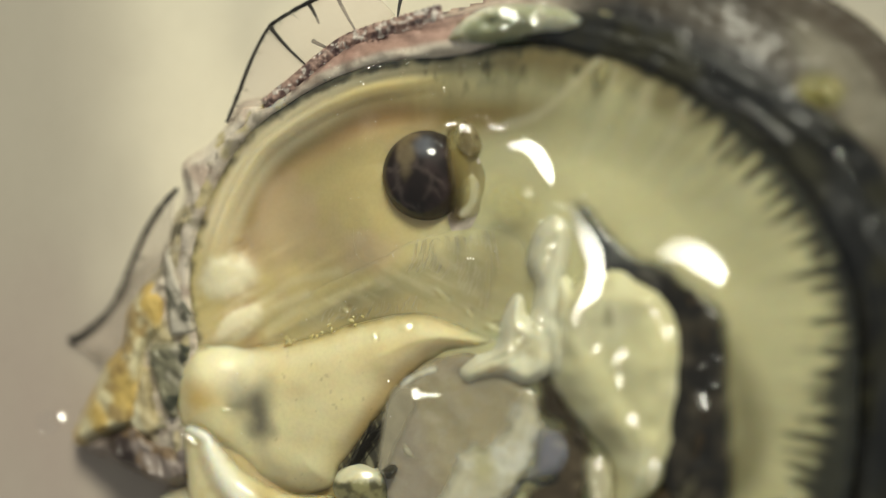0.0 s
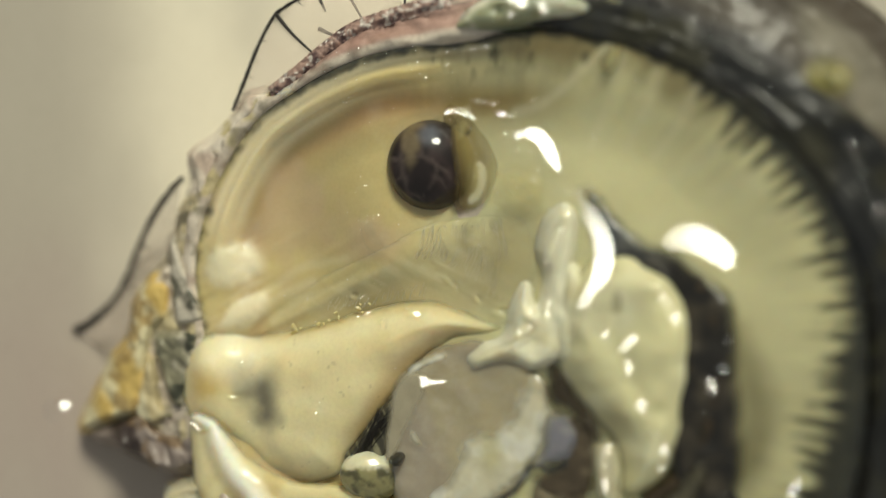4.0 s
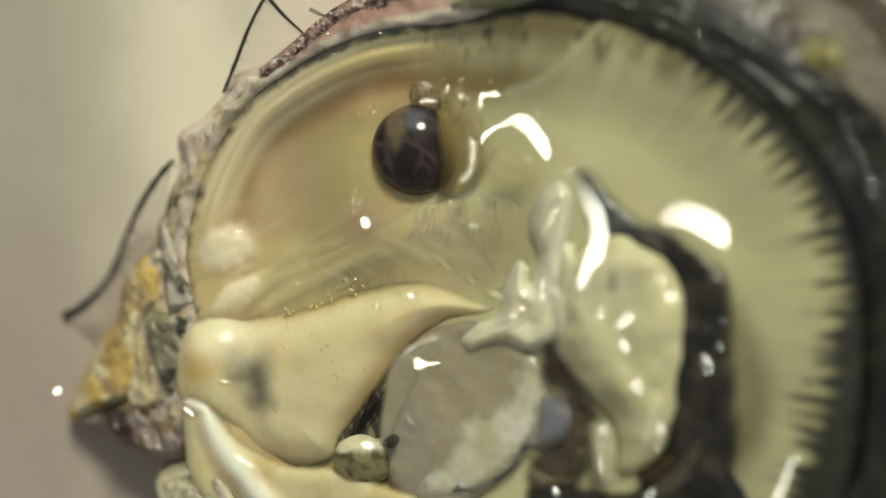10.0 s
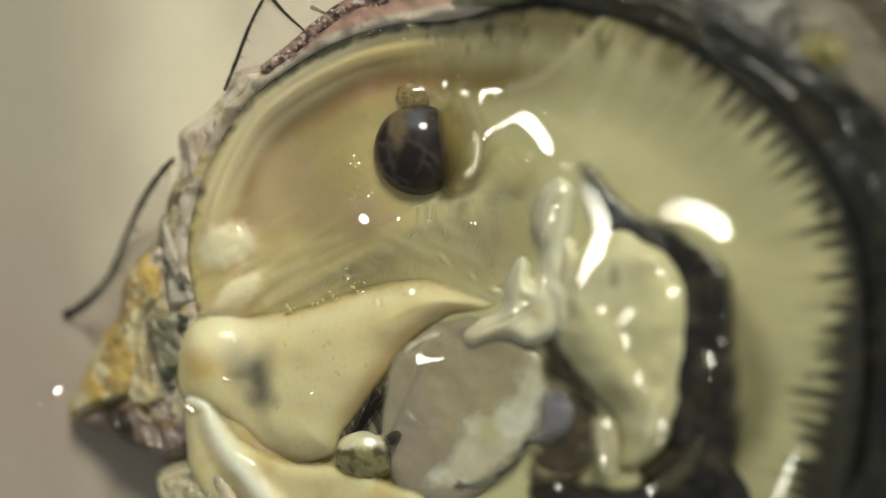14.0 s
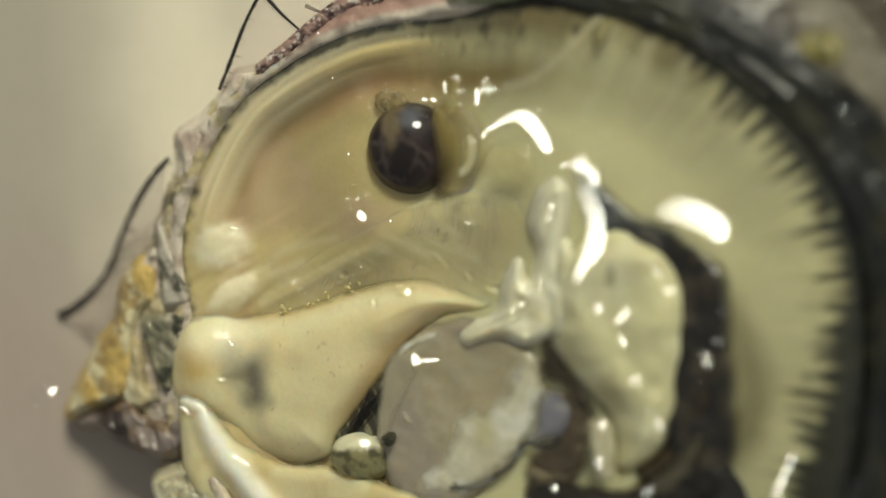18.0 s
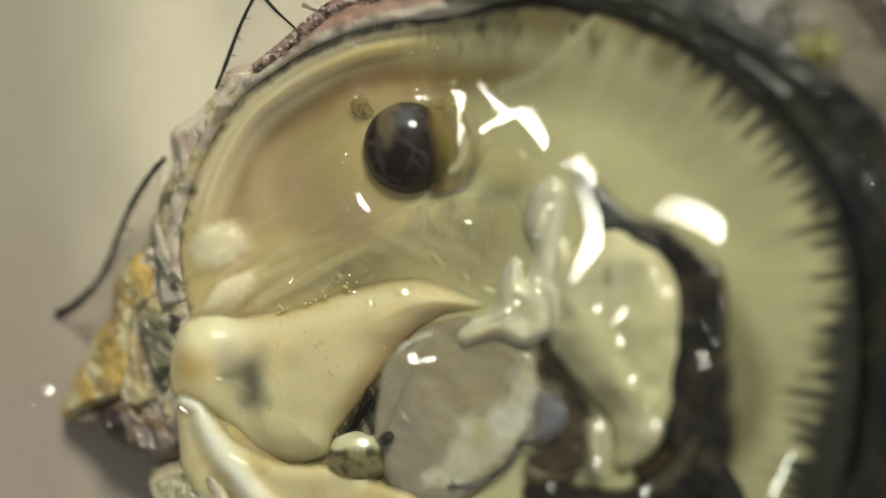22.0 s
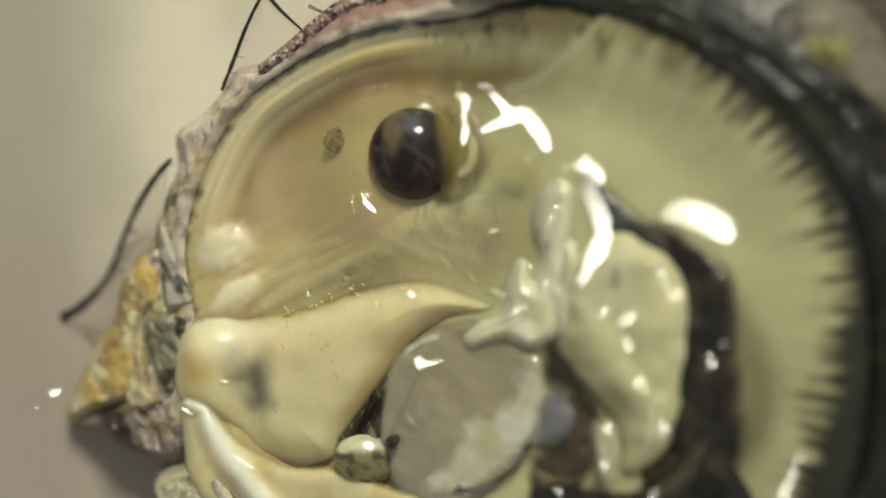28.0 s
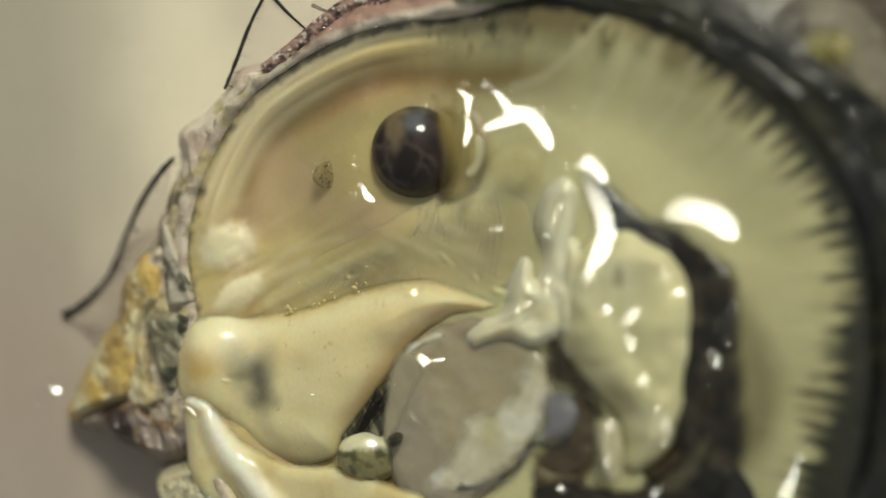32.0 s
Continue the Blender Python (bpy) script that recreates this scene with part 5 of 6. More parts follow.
# ---- water ----
def water_face(name, outline, lift, label, dome=80.0, res=0.12, edge=0.25, parent=None, tag=True, wobble=0.0, mat=None):
    """A small clear pool or drop, tilted to mirror the lamp to the camera. Its origin is its middle."""
    o = np.array(outline)
    c = o.mean(0)
    z0 = float(base(np.array(c[0]))) + lift
    n = shine_normal(np.array([c[0], c[1], z0]))

    def h(d, s, X, Y):
        u, w = X, Y
        z = -(n[0] * u + n[1] * w) / n[2] - (u * u + w * w) / (2 * dome)
        return z - 0.05 * smooth(edge, -edge, d) ** 2 - 0.03 * smooth(0, -0.3, d) + wobble * ripple(X, Y, 1.2, 5)

    ob = slab(name, o - c, h, mat or WATER, parent, "" if tag else label, None, res, 0.2, 0.35, 0.0, bottom=False)
    ob.location = Vector((c[0], c[1], z0)) * MM
    if tag:
        tagged(ob, label, "water")
    return ob


def build_water():
    # film outlines follow the highlights as the camera sees them
    made = {}
    made["crescent"] = water_face("water_film", curve([(5.3, 10.9), (6.0, 11.4), (6.8, 11.6), (7.8, 11.2), (8.6, 10.2), (9.2, 8.9), (9.3, 7.8), (8.8, 7.5), (8.2, 8.2), (7.4, 9.4), (6.4, 10.4), (5.4, 10.4)]), -0.5, "clear film of water shining beside the pearl", 90, 0.08, 0.12)
    made["tail"] = water_face("water_film", curve([(3.3, 9.0), (3.7, 9.9), (4.9, 10.7), (5.5, 11.0), (5.5, 10.4), (5.1, 10.3), (4.2, 9.7), (3.6, 9.0)]), -0.5, "thin tail of water beside the pearl", 90, 0.06, 0.1)
    made["arch"] = water_face("water_film", curve([(3.1, 12.3), (3.2, 13.5), (3.8, 13.8), (4.9, 13.7), (5.0, 13.3), (4.0, 13.3), (3.6, 13.1), (3.4, 12.2)]), -0.9, "small clear arch of water shining near the pearl", 120, 0.06, 0.08)
    made["branch"] = water_face("water_film", curve([(4.0, 13.3), (4.9, 13.3), (5.7, 12.3), (6.8, 11.4), (6.4, 10.6), (5.2, 10.2), (4.1, 9.8), (4.0, 10.1), (5.2, 10.9), (5.1, 11.7)]), -0.7, "forked film of water shining near the pearl", 120, 0.06, 0.08)
    made["spike"] = water_face("water_film", curve([(0.9, 13.5), (1.7, 13.6), (2.5, 13.1), (2.1, 11.7), (2.0, 10.9), (2.3, 10.2), (1.8, 8.6), (1.5, 8.9), (1.7, 10.4), (1.6, 11.7), (1.6, 12.9)]), -0.7, "thin pointed film of water beside the pearl", 120, 0.06, 0.08)
    made["streak"] = water_face("water_film", curve([(2.7, 10.0), (3.2, 9.3), (3.1, 7.7), (2.6, 6.4), (1.9, 5.9), (2.0, 6.4), (2.6, 7.2), (2.8, 8.5)]), -0.6, "thin pale curved streak of jelly beside the pearl", 120, 0.06, 0.08, mat=PALE)
    made["low"] = water_face("water_film", curve([(-7.8, 2.8), (-7.3, 3.0), (-6.8, 2.5), (-7.0, 1.9), (-7.6, 2.0)]), -0.35, "small drop of water on the mantle", 120, 0.06, 0.08)
    made["low2"] = water_face("water_film", curve([(-7.4, 4.9), (-7.0, 4.7), (-6.4, 3.8), (-5.9, 3.3), (-6.1, 3.0), (-6.9, 3.4), (-7.3, 4.1)]), -0.25, "curved drop of water on the mantle", 120, 0.06, 0.08)
    made["dot"] = water_face("water_film", curve([(2.7, 1.4), (3.8, 1.6), (4.3, 1.2), (4.0, 0.8), (3.0, 0.8)]), -1.1, "small drop of water on the gill")
    made["cap"] = water_face("water_film", curve([(-1.7, 13.0), (-1.4, 13.3), (-0.7, 13.4), (-0.1, 13.2), (-0.2, 12.9), (-0.8, 13.1), (-1.3, 12.9)]), -1.0, "small arc of water above the pearl", 60, 0.05, 0.06)
    made["bit"] = water_face("water_film", curve([(-0.1, 14.2), (0.0, 14.7), (0.4, 14.8), (0.3, 14.3), (0.1, 13.9)]), -1.0, "tiny drop of water above the pearl", 60, 0.05, 0.06)
    made["tip"] = water_face("water_film", curve([(0.9, 14.9), (1.3, 15.1), (1.7, 15.0), (1.7, 14.8), (1.3, 14.9)]), -1.0, "tiny arc of water above the pearl", 60, 0.05, 0.06)
    made["bridge"] = water_face("water_film", curve([(7.6, 9.6), (8.5, 8.5), (9.1, 7.2), (10.0, 6.6), (11.2, 6.6), (12.0, 6.0), (11.1, 5.5), (9.7, 5.4), (8.7, 6.2), (8.0, 7.5), (7.4, 8.7)]), 0.6, "short-lived bridge of water to the tissue tip", 120, 0.06, 0.08)
    # still facets in the outlines of wet highlights on the strand and by the lobe
    water_face("water_film", curve([(10.5, 6.3), (11.3, 6.5), (12.6, 5.1), (13.4, 3.1), (13.6, 1.0), (12.9, -0.9), (11.8, -2.0), (10.8, -3.4), (10.5, -3.1), (11.2, -1.3), (11.9, 0.5), (11.9, 2.3), (11.2, 4.2)]), 2.4, "long wet sheen of water on the tissue", 120)
    water_face("water_film", curve([(-2.6, -9.7), (-2.0, -9.4), (-1.6, -9.9), (-0.5, -9.9), (0.8, -9.6), (1.4, -9.4), (1.5, -9.9), (0.8, -10.1), (-0.7, -10.3), (-1.6, -10.4), (-2.1, -10.7), (-2.5, -10.3)]), -0.8, "wet sheen on the muscle", 120, 0.06, 0.08)
    water_face("water_film", curve([(25.5, -20.0), (26.7, -18.1), (27.8, -16.7), (28.8, -16.0), (28.2, -16.9), (27.3, -18.4), (26.2, -20.1)]), -0.6, "pale streak of water on the mantle", 90)
    water_face("water_film", curve([(3.1, 22.8), (4.8, 23.3), (6.9, 22.7), (8.5, 23.0), (10.5, 22.4), (10.0, 21.8), (7.8, 22.1), (6.5, 21.9), (4.6, 22.4)]), 1.9, "broad wet sheen on the slime at the edge", 90, wobble=0.03)
    made["fork"] = water_face("water_film", curve([(10.7, 6.5), (11.1, 7.3), (11.6, 7.7), (12.1, 7.5), (12.3, 6.8), (12.8, 6.5), (13.1, 5.5), (12.5, 4.8), (11.9, 5.6), (11.2, 6.0)]), 1.6, "wet knob of water on the tissue tip")
    water_face("water_film", curve([(16.7, 2.5), (17.6, 3.7), (19.3, 4.0), (21.1, 3.4), (22.5, 2.2), (22.7, 0.7), (22.0, 0.2), (20.7, 0.9), (18.9, 1.7), (17.4, 1.9)]), 1.6, "broad pool of water against the dark band", 140)
    return made


WATERS = build_water()


def build_drops():
    on_edge = [(30.7, 10.7, 0.29, 1.8), (31.0, 9.9, 0.24, 1.8), (31.3, 9.1, 0.29, 1.8), (31.7, 7.5, 0.24, 1.8), (32.1, 6.6, 0.29, 1.8), (32.6, 5.6, 0.24, 1.8), (33.1, 4.5, 0.34, 1.8), (20.4, 18.5, 0.29, 1.8), (23.2, 14.3, 0.24, 1.8), (27.7, 12.0, 0.24, 1.8), (14.7, 19.8, 0.43, 1.6), (16.4, 19.9, 0.38, 1.6), (20.3, 17.2, 0.48, 1.7), (17.8, 19.1, 0.29, 1.6), (21.9, 17.2, 0.38, 1.8), (25.0, 14.1, 0.43, 1.8), (29.5, 11.6, 0.48, 1.8), (30.9, 10.3, 0.53, 1.8), (31.5, 8.7, 0.43, 1.8), (32.0, 7.8, 0.43, 1.8), (33.3, 5.2, 0.53, 1.8), (24.0, 16.7, 0.38, 1.8), (5.2, 21.5, 0.77, 2.9), (7.7, 21.8, 1.06, 3.0), (3.6, 21.3, 0.38, 2.6), (9.3, 22.2, 0.58, 2.8)]
    for drops, label, group in ((on_edge, "small drop of water on the dark edge", "drops on the edge"),):
        for x, y, r, lift in drops:
            r = 0.5 * r
            a = np.arange(10) * 2 * math.pi / 10
            wob = 1 + 0.3 * np.sin(a * 2 + 3 * x) + 0.2 * np.sin(a * 3 + 5 * y)
            o = curve(np.array([x, y]) + np.column_stack([np.cos(a), 0.75 * np.sin(a)]) * (wob * r)[:, None], 3)
            ob = water_face("water_drop", o, lift, label, max(9.0, r * 26), 0.09, 0.14, wobble=0.01, mat=WET)
            tagged(ob, group=group)


build_drops()


def build_bubbles():
    # the brown clot with its bubbles
    clot = thing("jelly_clot", "small brown speckled jelly clot drifting round the pearl", "jelly")
    blob("core", (0, 0, 0), (1.55, 1.15, 0.3), CLOT, clot, "clear brownish core", None, 0.25, 0, 3, 18)
    pick = random.Random(8)
    for i in range(11):
        a, k = pick.uniform(0, 6.28), pick.uniform(0.2, 0.9)
        blob("fleck", (1.2 * k * math.cos(a), 0.85 * k * math.sin(a), 0.22), (pick.uniform(0.1, 0.3), pick.uniform(0.06, 0.14), 0.08), FLECK, clot, "dark brown fleck", None, 0.3, pick.uniform(0, 180), i, 8)
    for x, y, r in ((-1.0, 1.1, 0.5), (0.3, 1.3, 0.45), (1.3, 0.8, 0.5)):
        blob("bubble", (x, y, 0.0), (r, r, r * 0.22), WATER, clot, "clear bubble", None, 0.03, 0, 5, 14)
    bubbles = []
    for p, r in (((-0.7, 16.4, -1.1), 0.75), ((1.4, 16.6, -1.1), 0.6), ((-4.7, 16.4, -1.3), 0.5), ((3.3, 14.9, -1.1), 0.8)):
        ob = blob("water_bubble", (0, 0, 0), (r, r * 0.8, r * 0.2), WATER, None, "", None, 0.04, 0, 7, 18)
        ob.location = Vector(p) * MM
        bubbles.append(tagged(ob, "clear rounded bubble in the water beside the pearl", "bubble", "bubbles by the pearl"))
    # fine facets tilted to mirror the lamp, added as wet glints
    rnd = random.Random(11)
    verts, faces = [], []
    for region, count in ((((-10.1, 15.6), (9.3, 2.0)), 130), (((-8.5, 13.5), (-6.0, 3.5)), 26), (((2.4, 15.6), (8.5, 11.8)), 22), (((-16.2, -1.0), (-6.3, -5.8)), 50), (((-11.7, 19.9), (0.8, 15.9)), 80), (((-22.0, -6.5), (-3.2, -18.1)), 20), (((5.6, 16.0), (15.5, 11.2)), 14), (((20.6, -1.8), (23.1, -11.6)), 8), (((-4.2, 21.3), (3.7, 18.6)), 22)):
        (x0, y0), (x1, y1) = region
        for _ in range(count):
            x, y = rnd.uniform(x0, x1), rnd.uniform(y1, y0)
            r, turn, slim = rnd.choice((0.05, 0.07, 0.08, 0.11, 0.16)), rnd.uniform(-0.2, 1.0), rnd.uniform(0.12, 0.4)
            if math.hypot(x - px_, y - py_) < 5.2:
                continue
            z = ground_height(x, y) + 0.16
            n = shine_normal(np.array([x, y, z])) + np.array([rnd.uniform(-0.03, 0.03), rnd.uniform(-0.03, 0.03), 0])
            o = len(verts)
            for drop, grow in ((0.12, 1.8), (0.0, 1.0)):
                for k in range(7):
                    a = k * 2 * math.pi / 7
                    ex, ey = r * grow * math.cos(a), r * grow * slim * math.sin(a)
                    dx, dy = ex * math.cos(turn) - ey * math.sin(turn), ex * math.sin(turn) + ey * math.cos(turn)
                    verts.append((x + dx, y + dy, z - (n[0] * dx + n[1] * dy) / n[2] - drop))
            faces.extend((o + k, o + (k + 1) % 7, o + 7 + (k + 1) % 7, o + 7 + k) for k in range(7))
            faces.append(tuple(o + 7 + k for k in range(7)))
    specks = mesh_object("glint_specks", verts, faces, WATER)
    specks.data.polygons.foreach_set("use_smooth", np.zeros(len(specks.data.polygons), bool))
    tagged(specks, "fine scattered facets that mirror the lamp as glints on the flesh", "water", kind="stuff")
    # clear drop that clings to the hinge
    ob = blob("water_drop", (0, 0, 0), (1.2, 1.2, 0.3), WATER, None, "", None, 0.05, 0, 9, 18)
    ob.location = Vector((-38.4, -14.3, 14.5)) * MM
    tagged(ob, "clear drop of water clinging to the hinge", "water")
    water_face("water_drop", curve([(-39.0, -14.7), (-38.8, -14.0), (-38.0, -13.9), (-38.1, -14.6)]), 3.8, "bright face of the drop at the hinge", 40, 0.1, 0.12)
    return clot, bubbles


def ground_height(x, y):
    """Top of the flesh at a place on the plan."""
    deps = bpy.context.evaluated_depsgraph_get()
    hit, place, *_ = scene.ray_cast(deps, Vector((x * MM, y * MM, 0.2)), Vector((0, 0, -1)))
    return place.z / MM if hit else 20.0


bpy.context.view_layer.update()
CLOT_THING, BUBBLES = build_bubbles()


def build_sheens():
    """Small facets placed where the camera sees glints, tilted to mirror the lamp."""
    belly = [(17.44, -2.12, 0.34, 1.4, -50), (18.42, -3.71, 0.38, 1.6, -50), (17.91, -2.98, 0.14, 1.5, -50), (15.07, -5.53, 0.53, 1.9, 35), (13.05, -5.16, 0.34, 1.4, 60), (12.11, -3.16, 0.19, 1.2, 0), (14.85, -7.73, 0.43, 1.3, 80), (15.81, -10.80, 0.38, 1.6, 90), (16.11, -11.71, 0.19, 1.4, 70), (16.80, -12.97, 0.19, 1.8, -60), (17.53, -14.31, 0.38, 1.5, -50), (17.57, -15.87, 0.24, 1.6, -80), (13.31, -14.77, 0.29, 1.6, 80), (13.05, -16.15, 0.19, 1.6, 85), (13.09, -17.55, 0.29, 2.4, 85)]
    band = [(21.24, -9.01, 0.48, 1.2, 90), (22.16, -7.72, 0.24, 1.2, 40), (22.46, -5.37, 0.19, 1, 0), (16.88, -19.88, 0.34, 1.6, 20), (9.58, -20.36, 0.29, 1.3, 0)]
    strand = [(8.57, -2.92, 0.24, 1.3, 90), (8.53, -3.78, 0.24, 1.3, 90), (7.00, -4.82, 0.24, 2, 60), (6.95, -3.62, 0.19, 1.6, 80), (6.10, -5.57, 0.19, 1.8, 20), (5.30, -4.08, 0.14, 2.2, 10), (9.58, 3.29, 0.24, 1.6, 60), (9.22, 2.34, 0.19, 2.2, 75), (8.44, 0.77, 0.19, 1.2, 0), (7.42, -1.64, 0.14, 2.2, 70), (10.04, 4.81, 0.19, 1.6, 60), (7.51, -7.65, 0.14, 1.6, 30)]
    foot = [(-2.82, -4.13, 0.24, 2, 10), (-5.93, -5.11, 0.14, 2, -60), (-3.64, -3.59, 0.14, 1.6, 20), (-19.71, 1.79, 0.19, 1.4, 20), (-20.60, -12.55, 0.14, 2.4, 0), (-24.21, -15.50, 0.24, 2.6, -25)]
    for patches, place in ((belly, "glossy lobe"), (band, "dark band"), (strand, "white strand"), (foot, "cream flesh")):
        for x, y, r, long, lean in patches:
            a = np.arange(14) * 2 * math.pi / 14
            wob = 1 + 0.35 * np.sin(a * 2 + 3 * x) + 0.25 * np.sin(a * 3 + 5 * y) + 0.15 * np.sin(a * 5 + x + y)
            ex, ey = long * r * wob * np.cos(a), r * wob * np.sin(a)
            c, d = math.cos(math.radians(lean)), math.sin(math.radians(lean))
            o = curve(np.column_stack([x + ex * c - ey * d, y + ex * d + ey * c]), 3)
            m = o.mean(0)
            ob = water_face("water_film", o, ground_height(m[0], m[1]) + 0.1 + 0.3 * r - float(base(np.array(m[0]))), "small facet mirroring the lamp as a glint on the " + place, 30, 0.06, 0.1, wobble=0.012, mat=WET)
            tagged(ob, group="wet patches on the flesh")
    # whitish threads and wrinkles of the torn tissue
    rnd = random.Random(21)
    for pts in ([(10.3, 4.5), (9.6, 2.4), (9.0, 0.0), (8.5, -2.8), (8.0, -4.7)], [(9.6, 4.3), (8.6, 2.2), (8.3, 0.0)], [(8.4, -3.5), (7.0, -5.1), (5.1, -6.4), (3.2, -7.3), (2.2, -8.4)], [(10.2, -4.7), (9.8, -6.4), (8.8, -7.9), (7.7, -8.7)], [(8.0, -5.0), (6.3, -6.5), (4.7, -7.3)], [(10.8, -3.7), (10.5, -5.6), (9.8, -7.2)], [(14.0, -1.7), (14.5, -2.1), (14.3, -3.0)]):
        line = curve(pts, 6, False)
        z = np.array([ground_height(x, y) for x, y in line[:, :2]])
        z = np.convolve(np.pad(z, 2, mode="edge"), np.ones(5) / 5, "valid")
        n = len(line)
        r = 0.08 * np.sin(np.linspace(0.25, math.pi - 0.2, n)) * (1 + 0.35 * ripple(np.arange(n) * 0.5, np.zeros(n), 1.0, 5 + n))
        tube("tissue_thread", np.column_stack([line[:, :2], z + 0.02]), r, MOIST, oyster, "whitish thread of torn tissue", 7, (0.86, 0.81, 0.60, 1.0))
    # clear raised ripples of the water that lies round the pearl
    for pts in ([(-7.9, 5.4), (-7.3, 5.6), (-6.2, 5.5)], [(-7.9, 5.4), (-8.1, 4.1), (-7.8, 2.5), (-7.0, 1.5), (-5.4, 1.2)], [(2.0, 10.0), (3.0, 9.4), (3.3, 7.6), (2.6, 6.2), (1.4, 5.7)], [(3.6, 6.6), (4.5, 8.4), (6.2, 8.9), (7.7, 7.9), (8.2, 6.0)], [(0.3, 11.7), (0.7, 13.8), (1.4, 14.6), (2.0, 14.3), (1.9, 12.6), (1.2, 10.6)], [(4.7, 5.4), (5.9, 4.6), (7.3, 4.9)], [(-4.2, 12.9), (-3.5, 13.7), (-2.2, 13.9), (-0.7, 13.6), (0.0, 12.8)]):
        line = curve(pts, 8, False)
        z = np.array([ground_height(x, y) for x, y in line[:, :2]])
        z = np.convolve(np.pad(z, 3, mode="edge"), np.ones(7) / 7, "valid")
        ob = tube("water_ripple", np.column_stack([line[:, :2], z + 0.02]), 0.11 * np.sin(np.linspace(0.15, math.pi - 0.15, len(line))), WATER, sides=8)
        tagged(ob, "clear raised ripple of water near the pearl", "water", "water ripples by the pearl")


build_sheens()


def drift(ob, rows):
    """Moves a thing about its own place: seconds, millimetres along x and y, tilt and turn in degrees."""
    x, y, z = ob.location / MM
    walk(ob, [(t, at(x + dx, y + dy, z, tilt, 0, turn)) for t, dx, dy, tilt, turn in rows])


def motions():
    walk(pearl, [
        (0, at(-1.46, 9.57, 21.86)),
        (1, at(-1.47, 9.55, 21.86)),
        (2, at(-1.55, 9.52, 21.86)),
        (3, at(-1.63, 9.42, 21.86)),
        (6, at(-1.76, 9.34, 21.86)),
        (7, at(-1.86, 9.24, 21.86)),
        (8, at(-2.03, 9.13, 21.86)),
        (9, at(-2.24, 9.07, 21.86)),
        (10, at(-2.42, 8.99, 21.86)),
        (11, at(-2.50, 8.88, 21.86)),
        (12, at(-2.44, 8.74, 21.86)),
        (13, at(-2.36, 8.70, 21.86)),
        (14, at(-2.34, 8.71, 21.86)),
        (17, at(-2.48, 8.71, 21.86)),
        (18, at(-2.49, 8.76, 21.86)),
        (19, at(-2.36, 8.85, 21.86)),
        (20, at(-2.38, 8.87, 21.86)),
        (21, at(-2.56, 8.86, 21.86)),
        (22, at(-2.61, 8.77, 21.86)),
        (23, at(-2.60, 8.59, 21.86)),
        (24, at(-2.63, 8.44, 21.86)),
        (25, at(-2.66, 8.36, 21.86)),
        (28, at(-2.67, 8.38, 21.86)),
        (29, at(-2.69, 8.38, 21.86)),
        (30, at(-2.71, 8.39, 21.86)),
        (31, at(-2.74, 8.40, 21.86)),
        (32, at(-2.76, 8.41, 21.86)),
    ])
    walk(CLOT_THING, [
        (0, at(2.44, 12.75, 23.66, 0, 0, -70)),
        (3, at(1.55, 13.05, 23.30, 0, 0, -61)),
        (6, at(-0.45, 13.87, 22.78, 0, 0, -52)),
        (9, at(-1.21, 13.81, 22.92, 0, 0, -43)),
        (13, at(-2.39, 13.48, 22.80, 0, 0, -31)),
        (17, at(-3.82, 12.95, 22.67, 0, 0, -19)),
        (18, at(-4.19, 12.87, 22.62, 0, 0, -16)),
        (19, at(-4.43, 12.80, 22.58, 0, 0, -13)),
        (20, at(-4.69, 12.54, 22.53, 0, 0, -10)),
        (21, at(-5.26, 12.36, 22.36, 0, 0, -7)),
        (22, at(-6.08, 12.53, 21.87, 0, 0, -4)),
        (23, at(-6.77, 12.34, 21.56, 0, 0, -1)),
        (24, at(-7.20, 11.97, 21.35, 0, 0, 2)),
        (25, at(-7.60, 11.30, 21.15, 0, 0, 5)),
        (28, at(-9.32, 9.91, 20.10, 0, 0, 14)),
        (29, at(-9.88, 9.17, 19.71, 0, 0, 17)),
        (30, at(-10.27, 8.18, 19.40, 0, 0, 20)),
        (31, at(-10.56, 7.31, 19.15, 0, 0, 23)),
        (32, at(-10.74, 6.70, 18.95, 0, 0, 26)),
    ])
    away = 14
    drift(WATERS["crescent"], [(0, 0.5, 0.9, 1, 0), (6, 0.2, 0.7, 0, 0), (9, -0.1, 0.3, 0, 0), (13, 0, 0, 0, 0), (17, 0.2, 0.1, 0, 0), (21, 0.4, 0.3, 0, 0), (25, 0, 0.5, 0, 0), (32, -0.2, 0.5, 0, 0)])
    drift(WATERS["tail"], [(0, 0.5, 0.9, away, 0), (3.8, 0.3, 0.8, away, 0), (5.4, 0.2, 0.7, 0, 0), (6.2, 0.2, 0.7, 0, 0), (6.7, 0.1, 0.6, away, 0), (7.5, 0.1, 0.5, away, 0), (7.9, 0, 0.4, 0, 0), (9, -0.1, 0.3, 0, 0), (13, 0, 0, 0, 0), (17, 0.2, 0.1, 0, 0), (21, 0.4, 0.3, 0, 0), (25, 0, 0.5, 0, 0), (32, -0.2, 0.5, 0, 0)])
    drift(WATERS["arch"], [(0, 0.6, -0.4, away, 0), (7.8, 0.2, -0.2, away, 0), (9, 0, 0, 0, 0), (17, 0, 0, 0, 0), (20.5, -0.3, 0, 0, 0), (22, -0.5, 0, away, 0), (32, -0.6, 0, away, 0)])
    drift(WATERS["branch"], [(0, 0, 0, away, 0), (20.6, 0.3, -0.2, away, 0), (22, 0, 0, 0, 0), (32, -0.1, 0, 0, 0)])
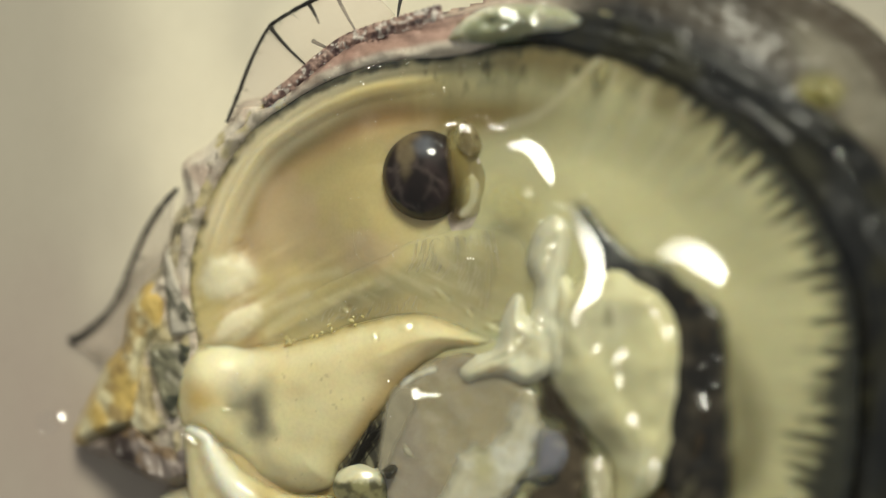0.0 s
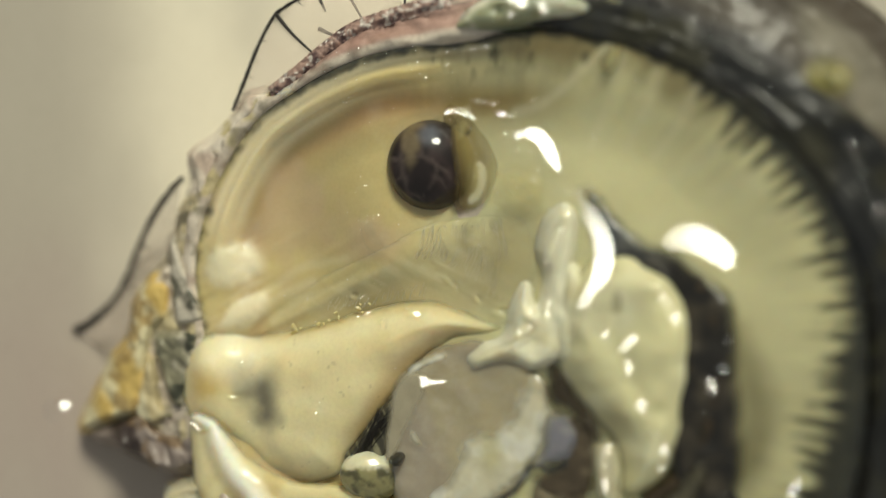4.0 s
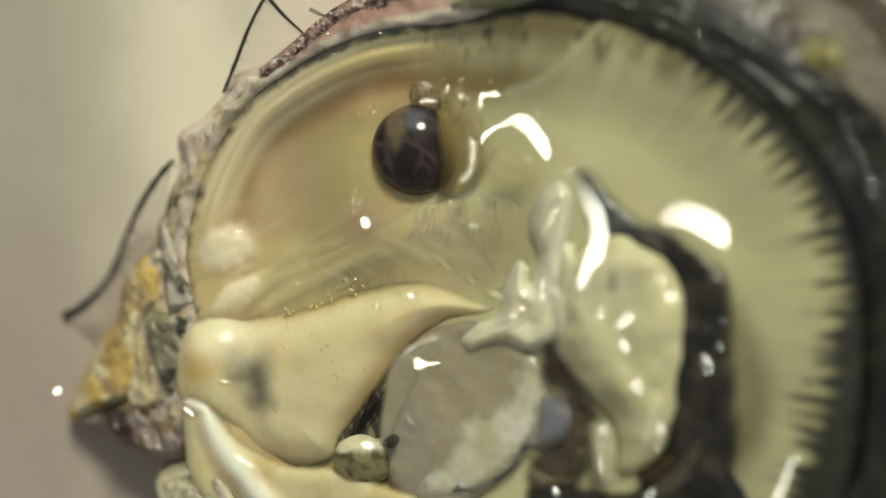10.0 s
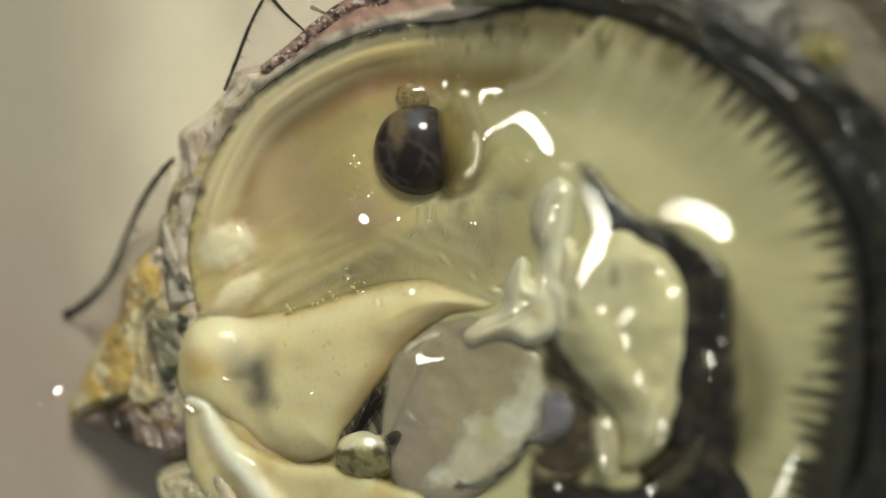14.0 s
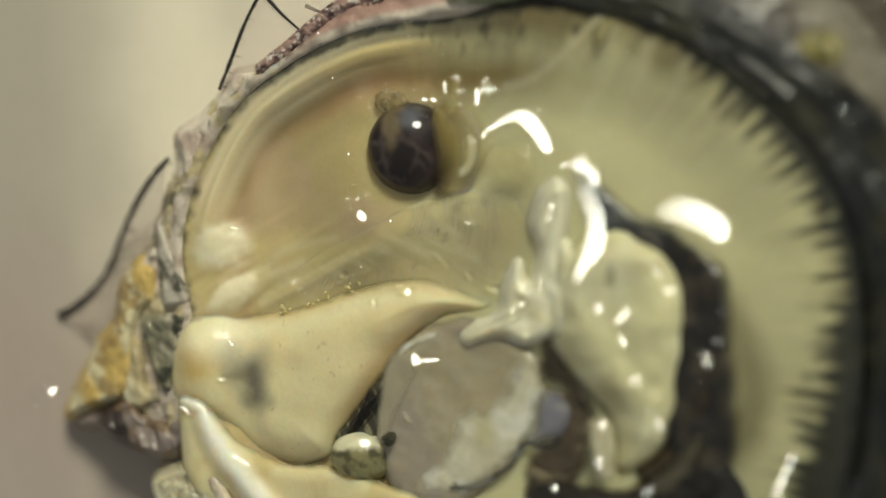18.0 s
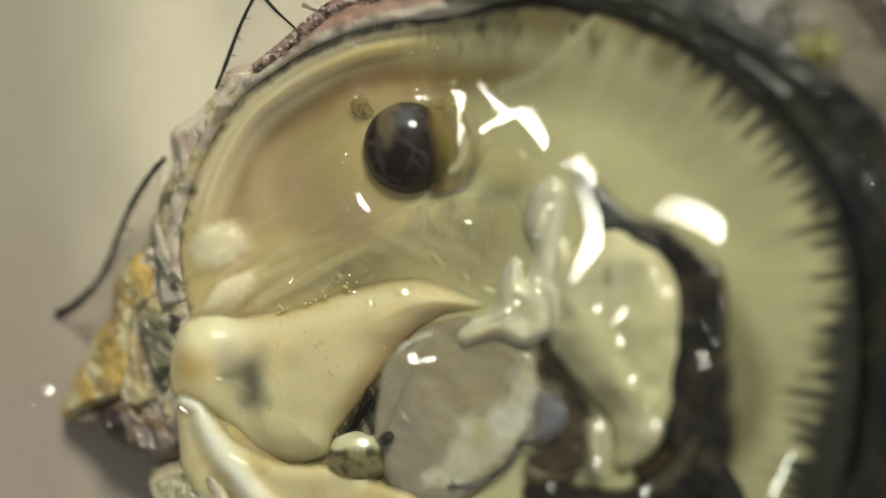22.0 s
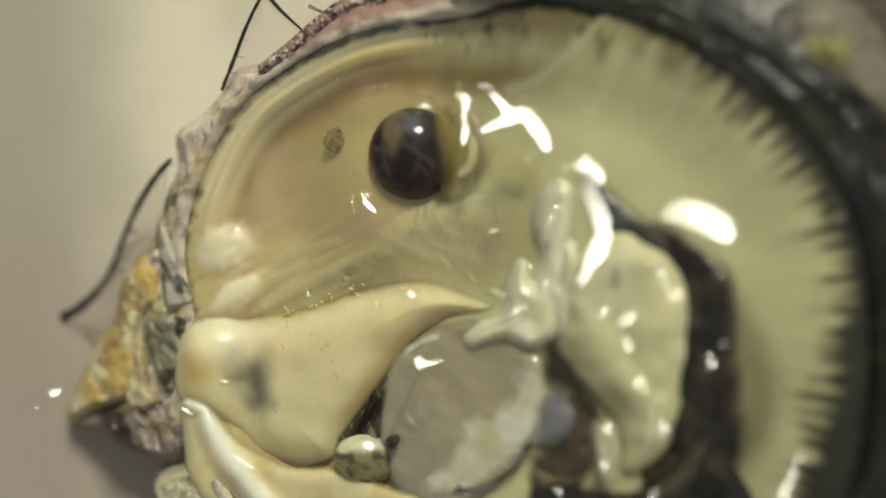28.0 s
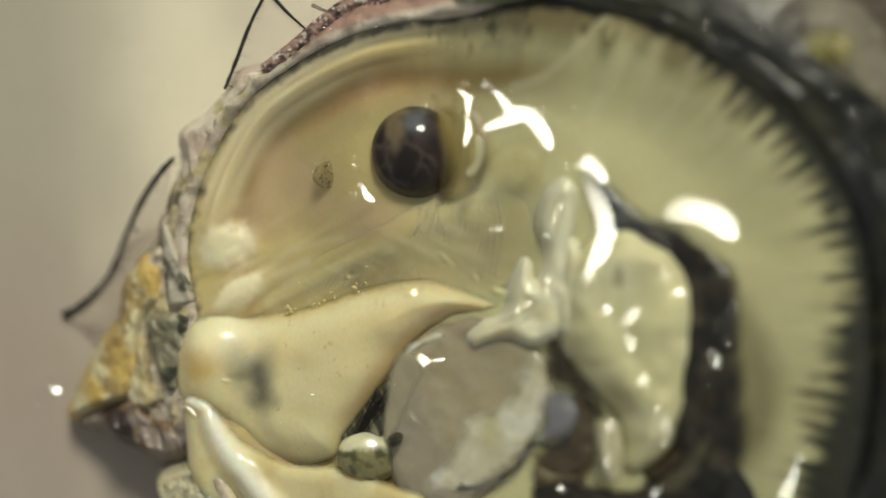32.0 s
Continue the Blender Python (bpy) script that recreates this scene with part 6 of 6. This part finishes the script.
    drift(WATERS["spike"], [(0, 0.4, -0.4, away, 0), (21, 0.3, -0.2, away, 0), (22.4, 0.2, 0, 0, 0), (28, 0, 0, 0, 0), (32, 0, 0, 0, 0)])
    drift(WATERS["streak"], [(0, 0, -0.3, -away, 0), (8, 0, -0.3, -away, 0), (9, -0.2, -0.3, 0, 0), (11, -0.3, 0, 0, 0), (13, 0, 0, 0, 0), (15, 0, 0, 0, 0), (16.5, 0, 0, -away, 0), (20, -0.3, 0.1, -away, 0), (21, -0.6, 0.2, 0, 0), (22, -0.6, 0.2, -away, 0), (32, 0, 0, -away, 0)])
    drift(WATERS["low"], [(0, 0.8, 0.3, away, 0), (7.5, 0.6, 0.1, away, 0), (8.5, 0.5, 0, 0, 0), (13, 0, 0, 0, 0), (18, 0.3, 0.3, 0, 0), (20.5, 0.5, 0.8, 2, 0), (22, 0.6, 1.2, away, 0), (32, 0.6, 1.5, away, 0)])
    drift(WATERS["low2"], [(0, -0.2, -0.8, away, 0), (17.5, -0.2, -0.8, away, 0), (19, 0.2, -0.6, 0, 0), (21.5, 0.2, -0.2, 0, 0), (24, 0.2, 0.2, 6, 0), (26, 0, 0.2, 8, 0), (28, 0, 0.1, 1, 0), (30, 0, 0.2, 0, 0), (32, -0.3, 0.8, 0, 0)])
    drift(WATERS["dot"], [(0, -0.8, 0.3, away, 0), (22.8, -0.8, 0.3, away, 0), (24, -0.2, 0, 0, 0), (25, 0.5, -0.2, 0, 0), (26.4, 0.8, -0.3, away, 0), (32, 0.8, -0.3, away, 0)])
    drift(WATERS["fork"], [(0, 0.2, -0.8, away, 0), (14, 0.1, -0.5, away, 0), (16.8, 0, -0.2, 0, 0), (32, 0, 0, 0, 0)])
    drift(WATERS["cap"], [(0, 1.8, 0.9, 0, 0), (3, 1.3, 0.8, 0, 0), (6, 1.0, 0.8, 0, 0), (9, 0.1, 0, 0, 0), (12, -1.2, 0.6, 0, 0), (13, -1.4, 0.9, 0, 0), (17, 0.6, 0.1, 0, 0), (19, -0.5, -0.3, 0, 0), (23, -0.3, -0.1, 0, 0), (25, -0.1, -1.2, 0, 0), (27, -0.6, -1.0, 5, 0), (32, -1.0, -1.0, away, 0)])
    drift(WATERS["bit"], [(0, 1.6, -0.7, 0, 0), (6, 1.2, -0.4, 0, 0), (13, 0, 0, 0, 0), (19, 0.5, -0.4, 0, 0), (21, 0.5, -0.6, away, 0), (32, 0, -0.8, away, 0)])
    drift(WATERS["tip"], [(0, 1.2, -0.5, 0, 0), (6, 0.8, 0, 0, 0), (13, 0, 0, 0, 0), (17, 0.2, -0.2, 0, 0), (19, 0.2, -0.4, away, 0), (32, 0, -0.8, away, 0)])
    drift(WATERS["bridge"], [(0, 0, 0, away, 0), (7.5, 0, 0, away, 0), (7.8, 0, 0.2, 0, 0), (8.3, 0, 0.2, 0, 0), (8.7, 0, 0, away, 0), (32, 0, 0, away, 0)])
    for k, ob in enumerate(BUBBLES[:4]):
        drift(ob, [(0, 0.9, -0.7, 0, 0), (6, 0.6, -0.3, 0, 0), (13, 0, 0, 0, 0), (19, -0.1, 0.4, 0, 0), (25, -0.5 - 0.4 * k, 0.2, 0, 0), (32, -0.6 - 0.5 * k, -0.1, 0, 0)])


motions()
